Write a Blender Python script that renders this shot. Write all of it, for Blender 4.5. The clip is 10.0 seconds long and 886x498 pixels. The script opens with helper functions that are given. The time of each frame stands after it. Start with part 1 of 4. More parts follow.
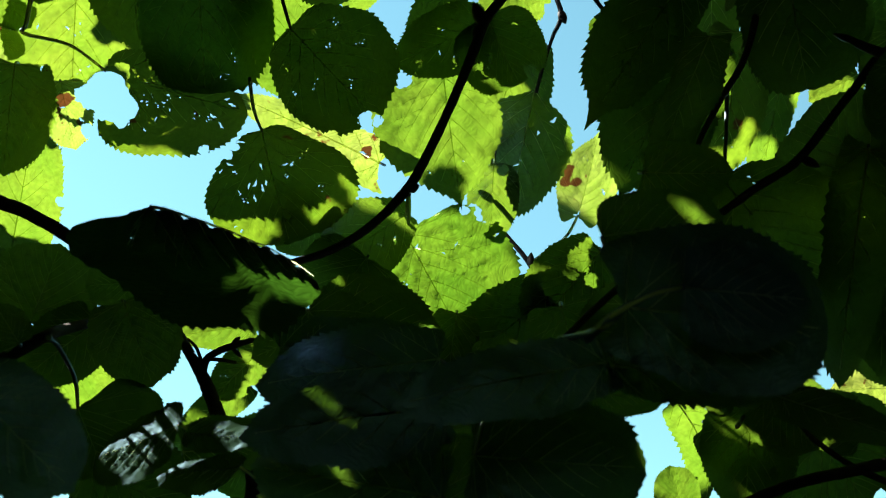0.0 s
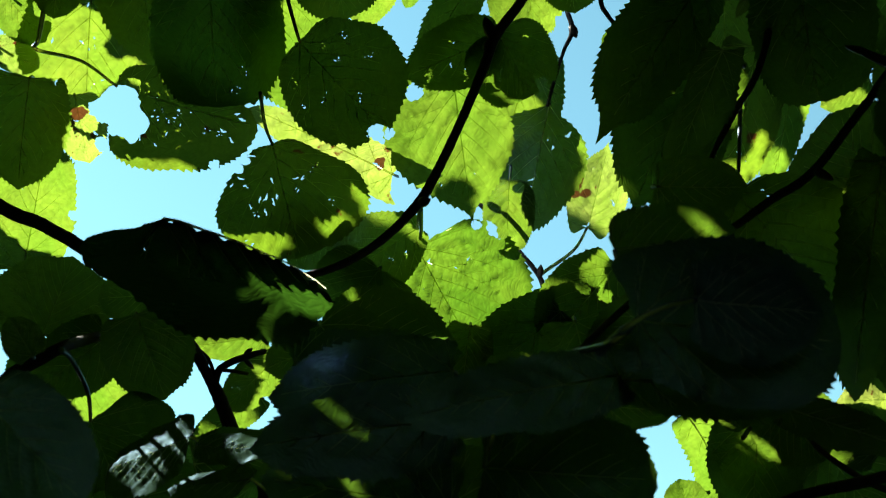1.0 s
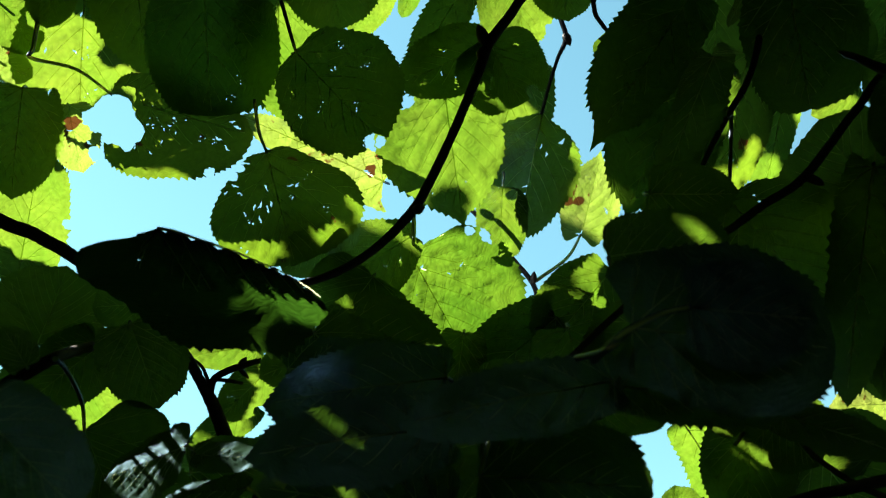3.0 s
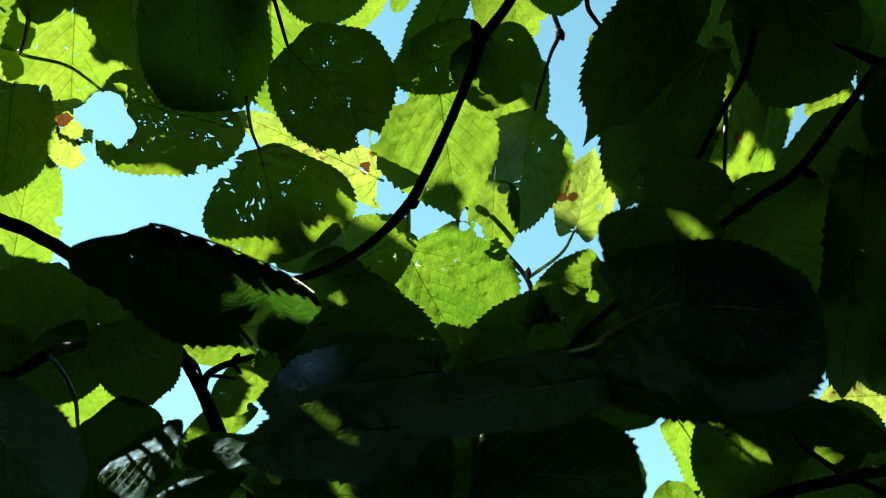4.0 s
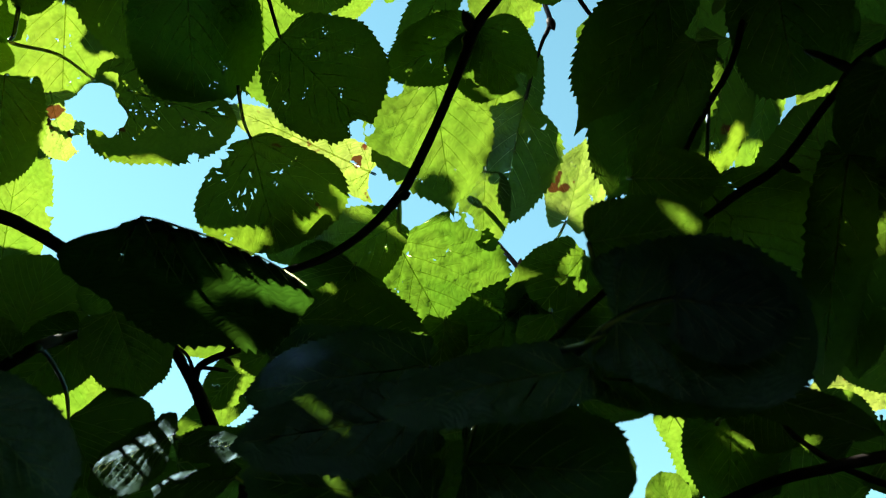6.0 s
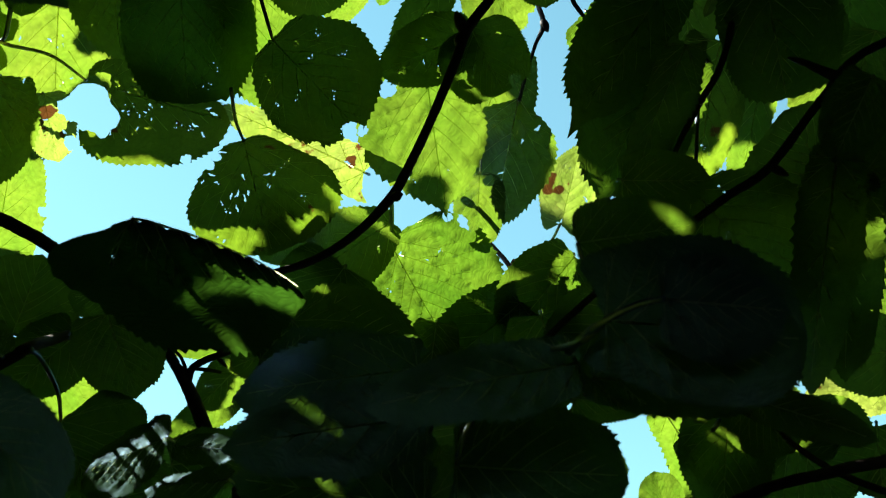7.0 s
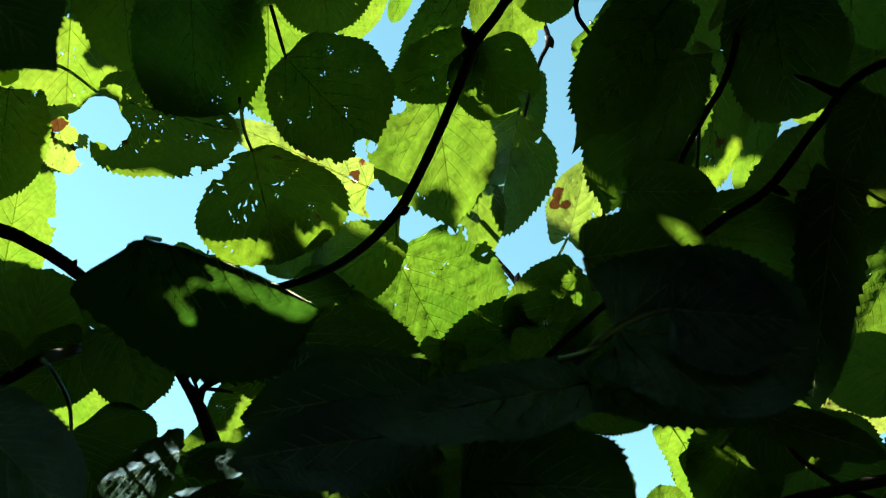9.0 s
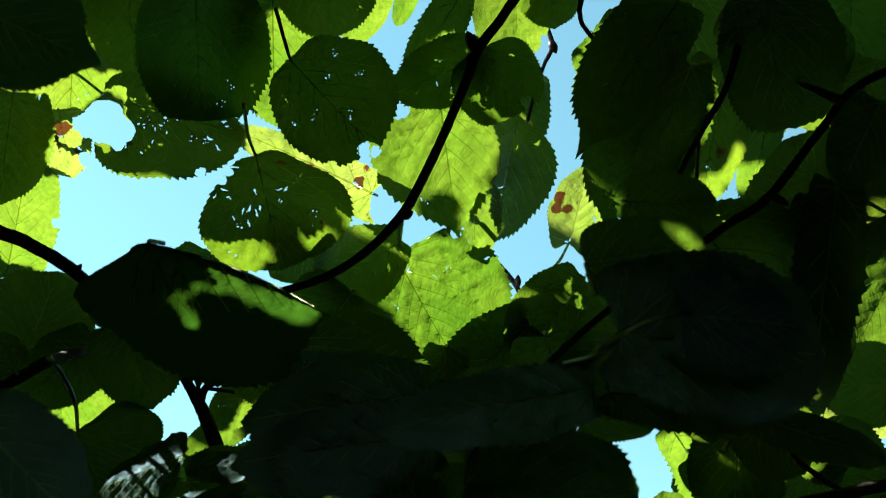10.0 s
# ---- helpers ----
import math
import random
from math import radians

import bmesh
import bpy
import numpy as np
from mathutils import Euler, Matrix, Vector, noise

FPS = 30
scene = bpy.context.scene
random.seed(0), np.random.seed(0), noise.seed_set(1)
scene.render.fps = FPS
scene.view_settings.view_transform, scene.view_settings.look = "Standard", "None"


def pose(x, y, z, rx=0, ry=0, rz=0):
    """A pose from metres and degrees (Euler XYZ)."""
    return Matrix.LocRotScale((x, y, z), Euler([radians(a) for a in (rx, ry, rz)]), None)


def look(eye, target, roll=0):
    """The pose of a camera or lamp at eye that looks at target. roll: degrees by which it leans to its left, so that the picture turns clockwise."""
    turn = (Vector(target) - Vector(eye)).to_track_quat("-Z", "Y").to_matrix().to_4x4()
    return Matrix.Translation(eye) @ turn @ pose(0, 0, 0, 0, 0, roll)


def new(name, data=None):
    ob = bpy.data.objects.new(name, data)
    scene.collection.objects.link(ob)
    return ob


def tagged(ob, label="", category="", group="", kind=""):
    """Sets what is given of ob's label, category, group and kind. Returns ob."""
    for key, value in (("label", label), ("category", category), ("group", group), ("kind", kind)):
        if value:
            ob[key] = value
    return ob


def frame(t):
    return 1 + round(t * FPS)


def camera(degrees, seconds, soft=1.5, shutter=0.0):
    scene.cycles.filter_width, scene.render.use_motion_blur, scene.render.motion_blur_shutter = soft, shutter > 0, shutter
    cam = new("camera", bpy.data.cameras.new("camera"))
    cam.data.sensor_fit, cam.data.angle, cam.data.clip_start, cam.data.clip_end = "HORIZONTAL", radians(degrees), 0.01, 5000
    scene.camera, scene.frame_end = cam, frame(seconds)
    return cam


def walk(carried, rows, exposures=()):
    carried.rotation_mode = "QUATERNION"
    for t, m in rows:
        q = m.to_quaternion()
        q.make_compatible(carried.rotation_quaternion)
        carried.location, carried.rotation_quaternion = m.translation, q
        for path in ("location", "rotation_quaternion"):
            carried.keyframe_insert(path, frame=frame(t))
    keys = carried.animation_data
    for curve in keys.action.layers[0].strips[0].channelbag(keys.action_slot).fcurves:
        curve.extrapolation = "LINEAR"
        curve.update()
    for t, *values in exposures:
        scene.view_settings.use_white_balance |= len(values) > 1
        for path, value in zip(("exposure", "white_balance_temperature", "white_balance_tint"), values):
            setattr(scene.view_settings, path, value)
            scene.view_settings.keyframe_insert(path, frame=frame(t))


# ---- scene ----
from mathutils.geometry import delaunay_2d_cdt

# ---- camera: held by hand at eye height, looking up into the crown ----
FOV = 45.0
cam = camera(FOV, 10.0, soft=1.2)
FOCAL = 784 / math.tan(radians(FOV / 2))
cam.data.dof.use_dof, cam.data.dof.focus_distance, cam.data.dof.aperture_fstop = True, 0.83, 17.0
HOME = pose(0, 0, 1.6, 125, 0, 0)
# seconds, then tilt, pan and roll in degrees
TURNS = [(0, -0.731, 0.307, -0.444), (0.5, -0.367, 0.523, -0.34), (1, -0.06, 0.906, -0.353), (1.5, 0.112, 1.212, -0.267), (2, 0.234, 1.146, -0.136), (2.5, 0.385, 0.843, -0.134), (4, 0.115, 0.252, 0.007), (4.5, 0.0, 0.0, 0.0), (5, -0.206, -0.096, -0.027), (5.5, -0.369, -0.05, 0.065), (7, -0.295, -0.55, -0.014), (7.5, -0.17, -0.284, 0.123), (8, 0.047, -0.129, 0.041), (8.5, 0.258, -0.162, -0.034), (9, 0.437, -0.128, -0.158), (9.5, 0.563, 0.036, -0.315), (10, 0.674, 0.043, -0.337)]

walk(cam, [(t, HOME @ pose(0, 0, 0, a, b, -c)) for t, a, b, c in TURNS])
TIMES = [row[0] for row in TURNS]

# ---- light: a clear sky and a high sun behind the leaves ----
SUN = (HOME.to_3x3() @ Vector((-0.71, 0.43, -0.56))).normalized()
scene.view_settings.exposure = 2.70
world = bpy.data.worlds.new("sky")
scene.world = world
world.use_nodes = True
wn, wl = world.node_tree.nodes, world.node_tree.links
sky = wn.new("ShaderNodeTexSky")
sky.sky_type, sky.sun_disc = "NISHITA", False
sky.sun_elevation, sky.sun_rotation = math.asin(SUN.z), math.atan2(SUN.x, SUN.y)
sky.air_density, sky.dust_density, sky.ozone_density = 1.0, 0.0, 0.5
tint = wn.new("ShaderNodeMix")
tint.data_type, tint.blend_type = "RGBA", "MULTIPLY"
tint.inputs["Factor"].default_value = 1.0
tint.inputs["B"].default_value = (0.82, 1.17, 0.87, 1)
wl.new(sky.outputs["Color"], tint.inputs["A"])
wl.new(tint.outputs["Result"], wn["Background"].inputs["Color"])
wn["Background"].inputs["Strength"].default_value = 0.0520
sun = new("sun", bpy.data.lights.new("sun", "SUN"))
sun.data.energy, sun.data.angle, sun.data.color = 5.0, radians(0.53), (1.0, 0.95, 0.86)
sun.matrix_world = look(SUN * 20, (0, 0, 0))


# ---- materials ----
def nodes_of(name):
    m = bpy.data.materials.new(name)
    m.use_nodes = True
    m.node_tree.nodes.clear()
    return m, m.node_tree.nodes, m.node_tree.links


def ramp(n, l, source, stops):
    r = n.new("ShaderNodeValToRGB")
    while len(r.color_ramp.elements) < len(stops):
        r.color_ramp.elements.new(0.5)
    for e, (p, c) in zip(r.color_ramp.elements, stops):
        e.position, e.color = p, (*c, 1)
    l.new(source, r.inputs["Fac"])
    return r.outputs["Color"]


def mixed(n, l, fac, a, b, blend="MIX"):
    m = n.new("ShaderNodeMix")
    m.data_type, m.blend_type = "RGBA", blend
    for sock, v in (("Factor", fac), ("A", a), ("B", b)):
        if isinstance(v, (int, float)):
            m.inputs[sock].default_value = v
        elif isinstance(v, tuple):
            m.inputs[sock].default_value = (*v, 1)
        else:
            l.new(v, m.inputs[sock])
    return m.outputs["Result"]


def math_node(n, l, operation, *values):
    m = n.new("ShaderNodeMath")
    m.operation = operation
    for k, v in enumerate(values):
        if isinstance(v, (int, float)):
            m.inputs[k].default_value = v
        else:
            l.new(v, m.inputs[k])
    return m.outputs[0]


def leaf_material(name, through_a, through_b, upper, spots, gloss=0.55, shine=(0.2, 0.28, 0.38), relief=0.16, ior=1.38):
    """A thin leaf: it reflects a little, lets light through and shines. Fine net of veins, blotches, brown spots."""
    m, n, l = nodes_of(name)
    out = n.new("ShaderNodeOutputMaterial")
    tc = n.new("ShaderNodeTexCoord")
    info = n.new("ShaderNodeObjectInfo")
    shift = n.new("ShaderNodeVectorMath")
    shift.operation = "ADD"
    l.new(tc.outputs["UV"], shift.inputs[0])
    l.new(info.outputs["Random"], shift.inputs[1])
    # the ladder of fine veins between the side veins, mirrored on the midrib
    uv = n.new("ShaderNodeSeparateXYZ")
    l.new(tc.outputs["UV"], uv.inputs[0])
    side = math_node(n, l, "ABSOLUTE", uv.outputs["X"])
    across = math_node(n, l, "MULTIPLY", math_node(n, l, "MULTIPLY_ADD", side, -0.85, uv.outputs["Y"]), 7.5)
    along = math_node(n, l, "MULTIPLY", math_node(n, l, "MULTIPLY_ADD", uv.outputs["Y"], 0.85, side), 25.0)
    ladder = n.new("ShaderNodeCombineXYZ")
    l.new(across, ladder.inputs["X"])
    bend = n.new("ShaderNodeTexNoise")
    bend.inputs["Scale"].default_value = 5.0
    l.new(shift.outputs[0], bend.inputs["Vector"])
    l.new(math_node(n, l, "MULTIPLY_ADD", bend.outputs["Fac"], 7.0, along), ladder.inputs["Y"])
    l.new(math_node(n, l, "MULTIPLY", info.outputs["Random"], 50.0), ladder.inputs["Z"])
    net = n.new("ShaderNodeTexVoronoi")
    net.feature = "DISTANCE_TO_EDGE"
    net.inputs["Scale"].default_value = 1.0
    net.inputs["Randomness"].default_value = 0.8
    l.new(ladder.outputs[0], net.inputs["Vector"])
    fine = n.new("ShaderNodeTexVoronoi")
    fine.feature = "DISTANCE_TO_EDGE"
    fine.inputs["Scale"].default_value = 85
    l.new(shift.outputs[0], fine.inputs["Vector"])
    big = n.new("ShaderNodeTexNoise")
    big.inputs["Scale"].default_value = 3.2
    big.inputs["Detail"].default_value = 5
    l.new(shift.outputs[0], big.inputs["Vector"])
    small = n.new("ShaderNodeTexNoise")
    small.inputs["Scale"].default_value = 30
    small.inputs["Detail"].default_value = 4
    l.new(shift.outputs[0], small.inputs["Vector"])
    tone = mixed(n, l, ramp(n, l, big.outputs["Fac"], [(0.3, (0, 0, 0)), (0.7, (1, 1, 1))]), through_a, through_b)
    netline = ramp(n, l, net.outputs["Distance"], [(0.0, (0.86, 0.89, 0.78)), (0.08, (1, 1, 1))])
    fineline = ramp(n, l, fine.outputs["Distance"], [(0.0, (0.92, 0.93, 0.9)), (0.12, (1, 1, 1))])
    tone = mixed(n, l, 1.0, tone, netline, "MULTIPLY")
    tone = mixed(n, l, 0.8, tone, fineline, "MULTIPLY")
    grain = ramp(n, l, small.outputs["Fac"], [(0.3, (0.8, 0.8, 0.8)), (0.7, (1.12, 1.12, 1.1))])
    tone = mixed(n, l, 1.0, tone, grain, "MULTIPLY")
    own = ramp(n, l, info.outputs["Random"], [(0.0, (0.82, 0.9, 0.8)), (0.5, (1, 1, 1)), (1.0, (1.15, 1.05, 1.1))])
    tone = mixed(n, l, 1.0, tone, own, "MULTIPLY")
    blot = n.new("ShaderNodeTexNoise")
    blot.inputs["Scale"].default_value = 6.5
    blot.inputs["Detail"].default_value = 6
    l.new(shift.outputs[0], blot.inputs["Vector"])
    mask = ramp(n, l, blot.outputs["Fac"], [(spots, (0, 0, 0)), (spots + 0.03, (1, 1, 1))])
    tone = mixed(n, l, mask, tone, (0.05, 0.015, 0.004))
    dead = n.new("ShaderNodeAttribute")
    dead.attribute_name = "dead"
    uneven = n.new("ShaderNodeMath")
    uneven.operation = "MULTIPLY_ADD"
    uneven.inputs[1].default_value = 1.5
    l.new(blot.outputs["Fac"], uneven.inputs[0])
    l.new(dead.outputs["Fac"], uneven.inputs[2])
    rot = ramp(n, l, math_node(n, l, "MULTIPLY", uneven.outputs[0], 0.5), [(0.60, (0, 0, 0)), (0.63, (1, 1, 1))])
    tone = mixed(n, l, rot, tone, (0.034, 0.013, 0.003))
    face = mixed(n, l, mask, mixed(n, l, 1.0, upper, netline, "MULTIPLY"), (0.06, 0.025, 0.012))
    bump = n.new("ShaderNodeBump")
    bump.inputs["Strength"].default_value = relief
    bump.inputs["Distance"].default_value = 0.0012
    rise = math_node(n, l, "MULTIPLY_ADD", small.outputs["Fac"], 0.35, ramp(n, l, net.outputs["Distance"], [(0.0, (1, 1, 1)), (0.22, (0.3, 0.3, 0.3)), (0.5, (0, 0, 0))]))
    l.new(rise, bump.inputs["Height"])
    d = n.new("ShaderNodeBsdfDiffuse")
    tr = n.new("ShaderNodeBsdfTranslucent")
    g = n.new("ShaderNodeBsdfGlossy")
    l.new(face, d.inputs["Color"])
    l.new(tone, tr.inputs["Color"])
    g.inputs["Roughness"].default_value = gloss
    g.inputs["Color"].default_value = (*shine, 1)
    for s in (d, tr, g):
        l.new(bump.outputs["Normal"], s.inputs["Normal"])
    add = n.new("ShaderNodeAddShader")
    l.new(d.outputs[0], add.inputs[0])
    l.new(tr.outputs[0], add.inputs[1])
    fres = n.new("ShaderNodeFresnel")
    fres.inputs["IOR"].default_value = ior
    l.new(bump.outputs["Normal"], fres.inputs["Normal"])
    mix = n.new("ShaderNodeMixShader")
    l.new(fres.outputs[0], mix.inputs["Fac"])
    l.new(add.outputs[0], mix.inputs[1])
    l.new(g.outputs[0], mix.inputs[2])
    l.new(mix.outputs[0], out.inputs["Surface"])
    return m


def rough_material(name, a, b, scale, rough, bump_by=0.4):
    m, n, l = nodes_of(name)
    out = n.new("ShaderNodeOutputMaterial")
    p = n.new("ShaderNodeBsdfPrincipled")
    tc = n.new("ShaderNodeTexCoord")
    t1 = n.new("ShaderNodeTexNoise")
    t1.inputs["Scale"].default_value, t1.inputs["Detail"].default_value = scale, 8
    t2 = n.new("ShaderNodeTexNoise")
    t2.inputs["Scale"].default_value, t2.inputs["Detail"].default_value = scale * 0.12, 3
    for t in (t1, t2):
        l.new(tc.outputs["Object"], t.inputs["Vector"])
    c = mixed(n, l, ramp(n, l, t1.outputs["Fac"], [(0.35, (0, 0, 0)), (0.65, (1, 1, 1))]), a, b)
    c = mixed(n, l, 0.6, c, ramp(n, l, t2.outputs["Fac"], [(0.3, (0.6, 0.6, 0.6)), (0.7, (1.2, 1.2, 1.2))]), "MULTIPLY")
    l.new(c, p.inputs["Base Color"])
    p.inputs["Roughness"].default_value = rough
    p.inputs["Specular IOR Level"].default_value = 0.2
    bp = n.new("ShaderNodeBump")
    bp.inputs["Strength"].default_value, bp.inputs["Distance"].default_value = bump_by, 0.001
    l.new(t1.outputs["Fac"], bp.inputs["Height"])
    l.new(bp.outputs["Normal"], p.inputs["Normal"])
    l.new(p.outputs[0], out.inputs["Surface"])
    return m


LEAF = leaf_material("leaf_green", (0.0520, 0.1068, 0.0063), (0.0740, 0.1232, 0.0088), (0.014, 0.030, 0.013), 0.74)
# near shaded leaves: dimmer, with the sky's blue sheen tinted into the gloss
LEAF_NEAR = leaf_material("leaf_blue_sheen", (0.0350, 0.0850, 0.0060), (0.0480, 0.0950, 0.0080), (0.012, 0.026, 0.016), 0.78, 0.5, (0.40, 0.62, 0.98), ior=1.62)
# leaf_green darkened: deeper tone for one leaf, shade in eight others' colour
LEAF_DARKENED = leaf_material("leaf_darkened", (0.0330, 0.0800, 0.0042), (0.0520, 0.0960, 0.0060), (0.014, 0.030, 0.013), 0.76, relief=0.22)
LEAF_OLD = leaf_material("leaf_yellowing", (0.105, 0.165, 0.0155), (0.150, 0.195, 0.0330), (0.07, 0.08, 0.02), 0.66)
LEAF_RAGGED = leaf_material("leaf_spotted", (0.0500, 0.0966, 0.0050), (0.0712, 0.1160, 0.0064), (0.04, 0.06, 0.018), 0.68)
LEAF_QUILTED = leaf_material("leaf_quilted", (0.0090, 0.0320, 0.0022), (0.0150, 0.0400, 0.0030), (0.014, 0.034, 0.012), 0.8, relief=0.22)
LEAF_SHINY = leaf_material("leaf_glossy", (0.0500, 0.1026, 0.0060), (0.0711, 0.1183, 0.0084), (0.014, 0.030, 0.013), 0.74, 0.50, (0.05, 0.078, 0.10), 0.06)
VEIN = leaf_material("leaf_vein", (0.74, 0.80, 0.44), (0.80, 0.85, 0.48), (0.012, 0.026, 0.012), 0.95, 0.75, (0.04, 0.06, 0.07))
STALK = leaf_material("leaf_stalk", (0.42, 0.48, 0.14), (0.5, 0.5, 0.2), (0.28, 0.30, 0.14), 0.97, 0.4, (0.2, 0.25, 0.3))
BARK = rough_material("twig_bark", (0.018, 0.013, 0.010), (0.045, 0.032, 0.024), 260, 0.75)
BUD = rough_material("bud_scale", (0.03, 0.02, 0.012), (0.06, 0.035, 0.02), 400, 0.45)
TRUNK = rough_material("trunk_bark", (0.05, 0.04, 0.03), (0.12, 0.10, 0.08), 30, 0.9, 1.0)
GROUND = rough_material("shaded_grass", (0.02, 0.035, 0.01), (0.05, 0.06, 0.02), 40, 0.95, 1.0)


# ---- building helpers ----
def at(px, py, z):
    """The place z metres in front of the home view, in the direction of a point of a 1568 x 882 field."""
    return HOME @ Vector(((px - 784) * z / FOCAL, (441 - py) * z / FOCAL, -z))


def home_spot(p):
    """The point of the home view's 1568 x 882 field at which a place shows."""
    q = HOME.inverted() @ p
    return Vector((784 - q.x / q.z * FOCAL, 441 + q.y / q.z * FOCAL))


def mesh_of(name, verts, faces, material, smooth=True, uvs=None):
    me = bpy.data.meshes.new(name)
    me.from_pydata([tuple(v) for v in verts], [], [tuple(f) for f in faces])
    if uvs is not None:
        layer = me.uv_layers.new(name="UVMap")
        idx = np.empty(len(me.loops), dtype=np.int32)
        me.loops.foreach_get("vertex_index", idx)
        layer.data.foreach_set("uv", np.asarray(uvs, dtype=np.float32)[idx].ravel())
    if smooth:
        me.polygons.foreach_set("use_smooth", [True] * len(me.polygons))
    me.materials.append(material)
    me.update()
    return me


def part(name, me, parent, label="", at_pose=None):
    ob = new(name, me)
    ob.parent = parent
    if at_pose is not None:
        ob.matrix_basis = at_pose
    if label:
        tagged(ob, label=label)
    return ob


def spline(points, per=8):
    """A smooth line through the points (Catmull-Rom), with its radii."""
    p = [np.array(q, float) for q in points]
    p = [2 * p[0] - p[1]] + p + [2 * p[-1] - p[-2]]
    res = []
    for i in range(1, len(p) - 2):
        for k in range(per):
            t = k / per
            a, b, c, d = p[i - 1:i + 3]
            res.append(0.5 * ((2 * b) + (c - a) * t + (2 * a - 5 * b + 4 * c - d) * t * t + (3 * b - a - 3 * c + d) * t ** 3))
    res.append(p[-2])
    return res


def tube(line, sides=6, knots=0.0, seed=0):
    """Vertices and faces of a tube along rows x, y, z, radius."""
    rnd = random.Random(seed)
    verts, faces = [], []
    up = Vector((0.3, 0.5, 0.81))
    for i, row in enumerate(line):
        a, b = line[max(i - 1, 0)], line[min(i + 1, len(line) - 1)]
        d = Vector(b[:3]) - Vector(a[:3])
        d = d.normalized() if d.length > 1e-9 else Vector((0, 0, 1))
        s = d.cross(up).normalized()
        q = s.cross(d)
        for k in range(sides):
            ang = 2 * math.pi * k / sides
            r = row[3] * (1 + knots * (rnd.random() - 0.5))
            verts.append(Vector(row[:3]) + (s * math.cos(ang) + q * math.sin(ang)) * r)
    n = len(line)
    for i in range(n - 1):
        for k in range(sides):
            k2 = (k + 1) % sides
            faces.append((i * sides + k, i * sides + k2, (i + 1) * sides + k2, (i + 1) * sides + k))
    faces.append(tuple(range(sides - 1, -1, -1)))
    faces.append(tuple((n - 1) * sides + k for k in range(sides)))
    return verts, faces


def inside(poly, pts):
    x, y = pts[:, 0], pts[:, 1]
    res = np.zeros(len(pts), bool)
    a = np.asarray(poly)
    b = np.roll(a, -1, axis=0)
    for (x1, y1), (x2, y2) in zip(a, b):
        cross = (y1 > y) != (y2 > y)
        if cross.any():
            xi = x1 + (y - y1) / (y2 - y1 + 1e-15) * (x2 - x1)
            res ^= cross & (x < xi)
    return res


def outline_of(width, lobe, tip, lean, teeth, rnd, detail=3, belly=0.82, blunt=0.8, taper=0.8):
    """The sharply toothed, heart-shaped edge of a lime leaf of length 1, its stalk at the origin, its tip at y = 1."""
    sides = []
    for side in (1, -1):
        pts = []
        wide = width / 2 * (1 + side * lean)
        n = teeth * detail
        phase = rnd.uniform(0, 6)
        amp = 0.02
        for i in range(1, n):
            u = i / n
            x = wide * math.sin(math.pi * u ** belly) ** (blunt if u ** belly < 0.5 else taper)
            y = 0.5 - 0.5 * math.cos(math.pi * u)
            y -= lobe * (1 + side * lean) / (1 + abs(lean)) * math.exp(-((u - 0.15) / 0.1) ** 2)
            if u > 0.86:
                y += tip * ((u - 0.86) / 0.14) ** 1.5
                x *= 1 - 0.45 * ((u - 0.86) / 0.14)
            # each tooth rises slowly and drops sharply, its point towards the tip
            tooth = (0.0, 0.45, 1.0)[i % detail] if detail > 1 else 0
            if i % detail == 0:
                amp = (0.021 if detail > 1 else 0) * (0.4 + 0.9 * rnd.random()) * min(1, 5 * u, 6 * (1 - u))
            r = math.hypot(x, y - 0.45) + 1e-6
            sweep = 0.008 * math.sin(9 * u + phase) + 0.005 * math.sin(23 * u + 2 * phase)
            x += x / r * (amp * tooth + sweep)
            y += (y - 0.45) / r * (amp * tooth + sweep) + 0.30 * amp * tooth
            pts.append((side * x, y))
        sides.append(pts)
    return [(0, 0.0)] + sides[0] + [(0, 1 + tip)] + sides[1][::-1]


def vein_lines(width, rnd):
    """Midrib, the pairs of side veins and the branches of the lowest ones, each a list of x, y."""
    lines = [[(0.006 * math.sin(3 * t), t) for t in np.linspace(0, 0.97, 14)]]
    starts = [0.0, 0.0, 0.12, 0.26, 0.40, 0.54, 0.67, 0.79]
    angles = [88, 50, 48, 45, 43, 41, 38, 34]
    for side in (1, -1):
        for k, (s, ang) in enumerate(zip(starts, angles)):
            a = radians(ang + rnd.uniform(-4, 4))
            long = (width * (0.46, 0.66, 0.56, 0.50, 0.42, 0.33, 0.24, 0.15)[k])
            line = []
            x, y = 0.0, s + rnd.uniform(-0.015, 0.015) * (k > 1)
            for i in range(9):
                line.append((side * x, y))
                x += math.sin(a) * long / 8
                y += math.cos(a) * long / 8
                a -= 0.035
            lines.append(line)
            if k in (0, 1, 2):
                for j in (2, 4, 6):
                    bx, by = line[j]
                    b = a + radians(52 if k else 35)
                    bl = long * (0.42 - 0.035 * j)
                    lines.append([(bx + side * math.sin(b - 0.05 * q) * bl * q / 4, by + math.cos(b - 0.05 * q) * bl * q / 4) for q in range(5)])
    return lines


def ragged(cx, cy, r, rnd, n=16):
    """A bitten hole: round bites side by side with small ragged points between."""
    ph = rnd.random() * 6
    ring = []
    for k in range(n):
        a = 2 * math.pi * k / n
        d = r * (1 + 0.10 * math.sin(2 * a + ph) + 0.08 * math.sin(3 * a + 2 * ph) + 0.05 * math.sin(7 * a + 3 * ph) + rnd.uniform(-0.09, 0.09))
        ring.append((cx + d * math.cos(a), cy + d * math.sin(a)))
    return ring


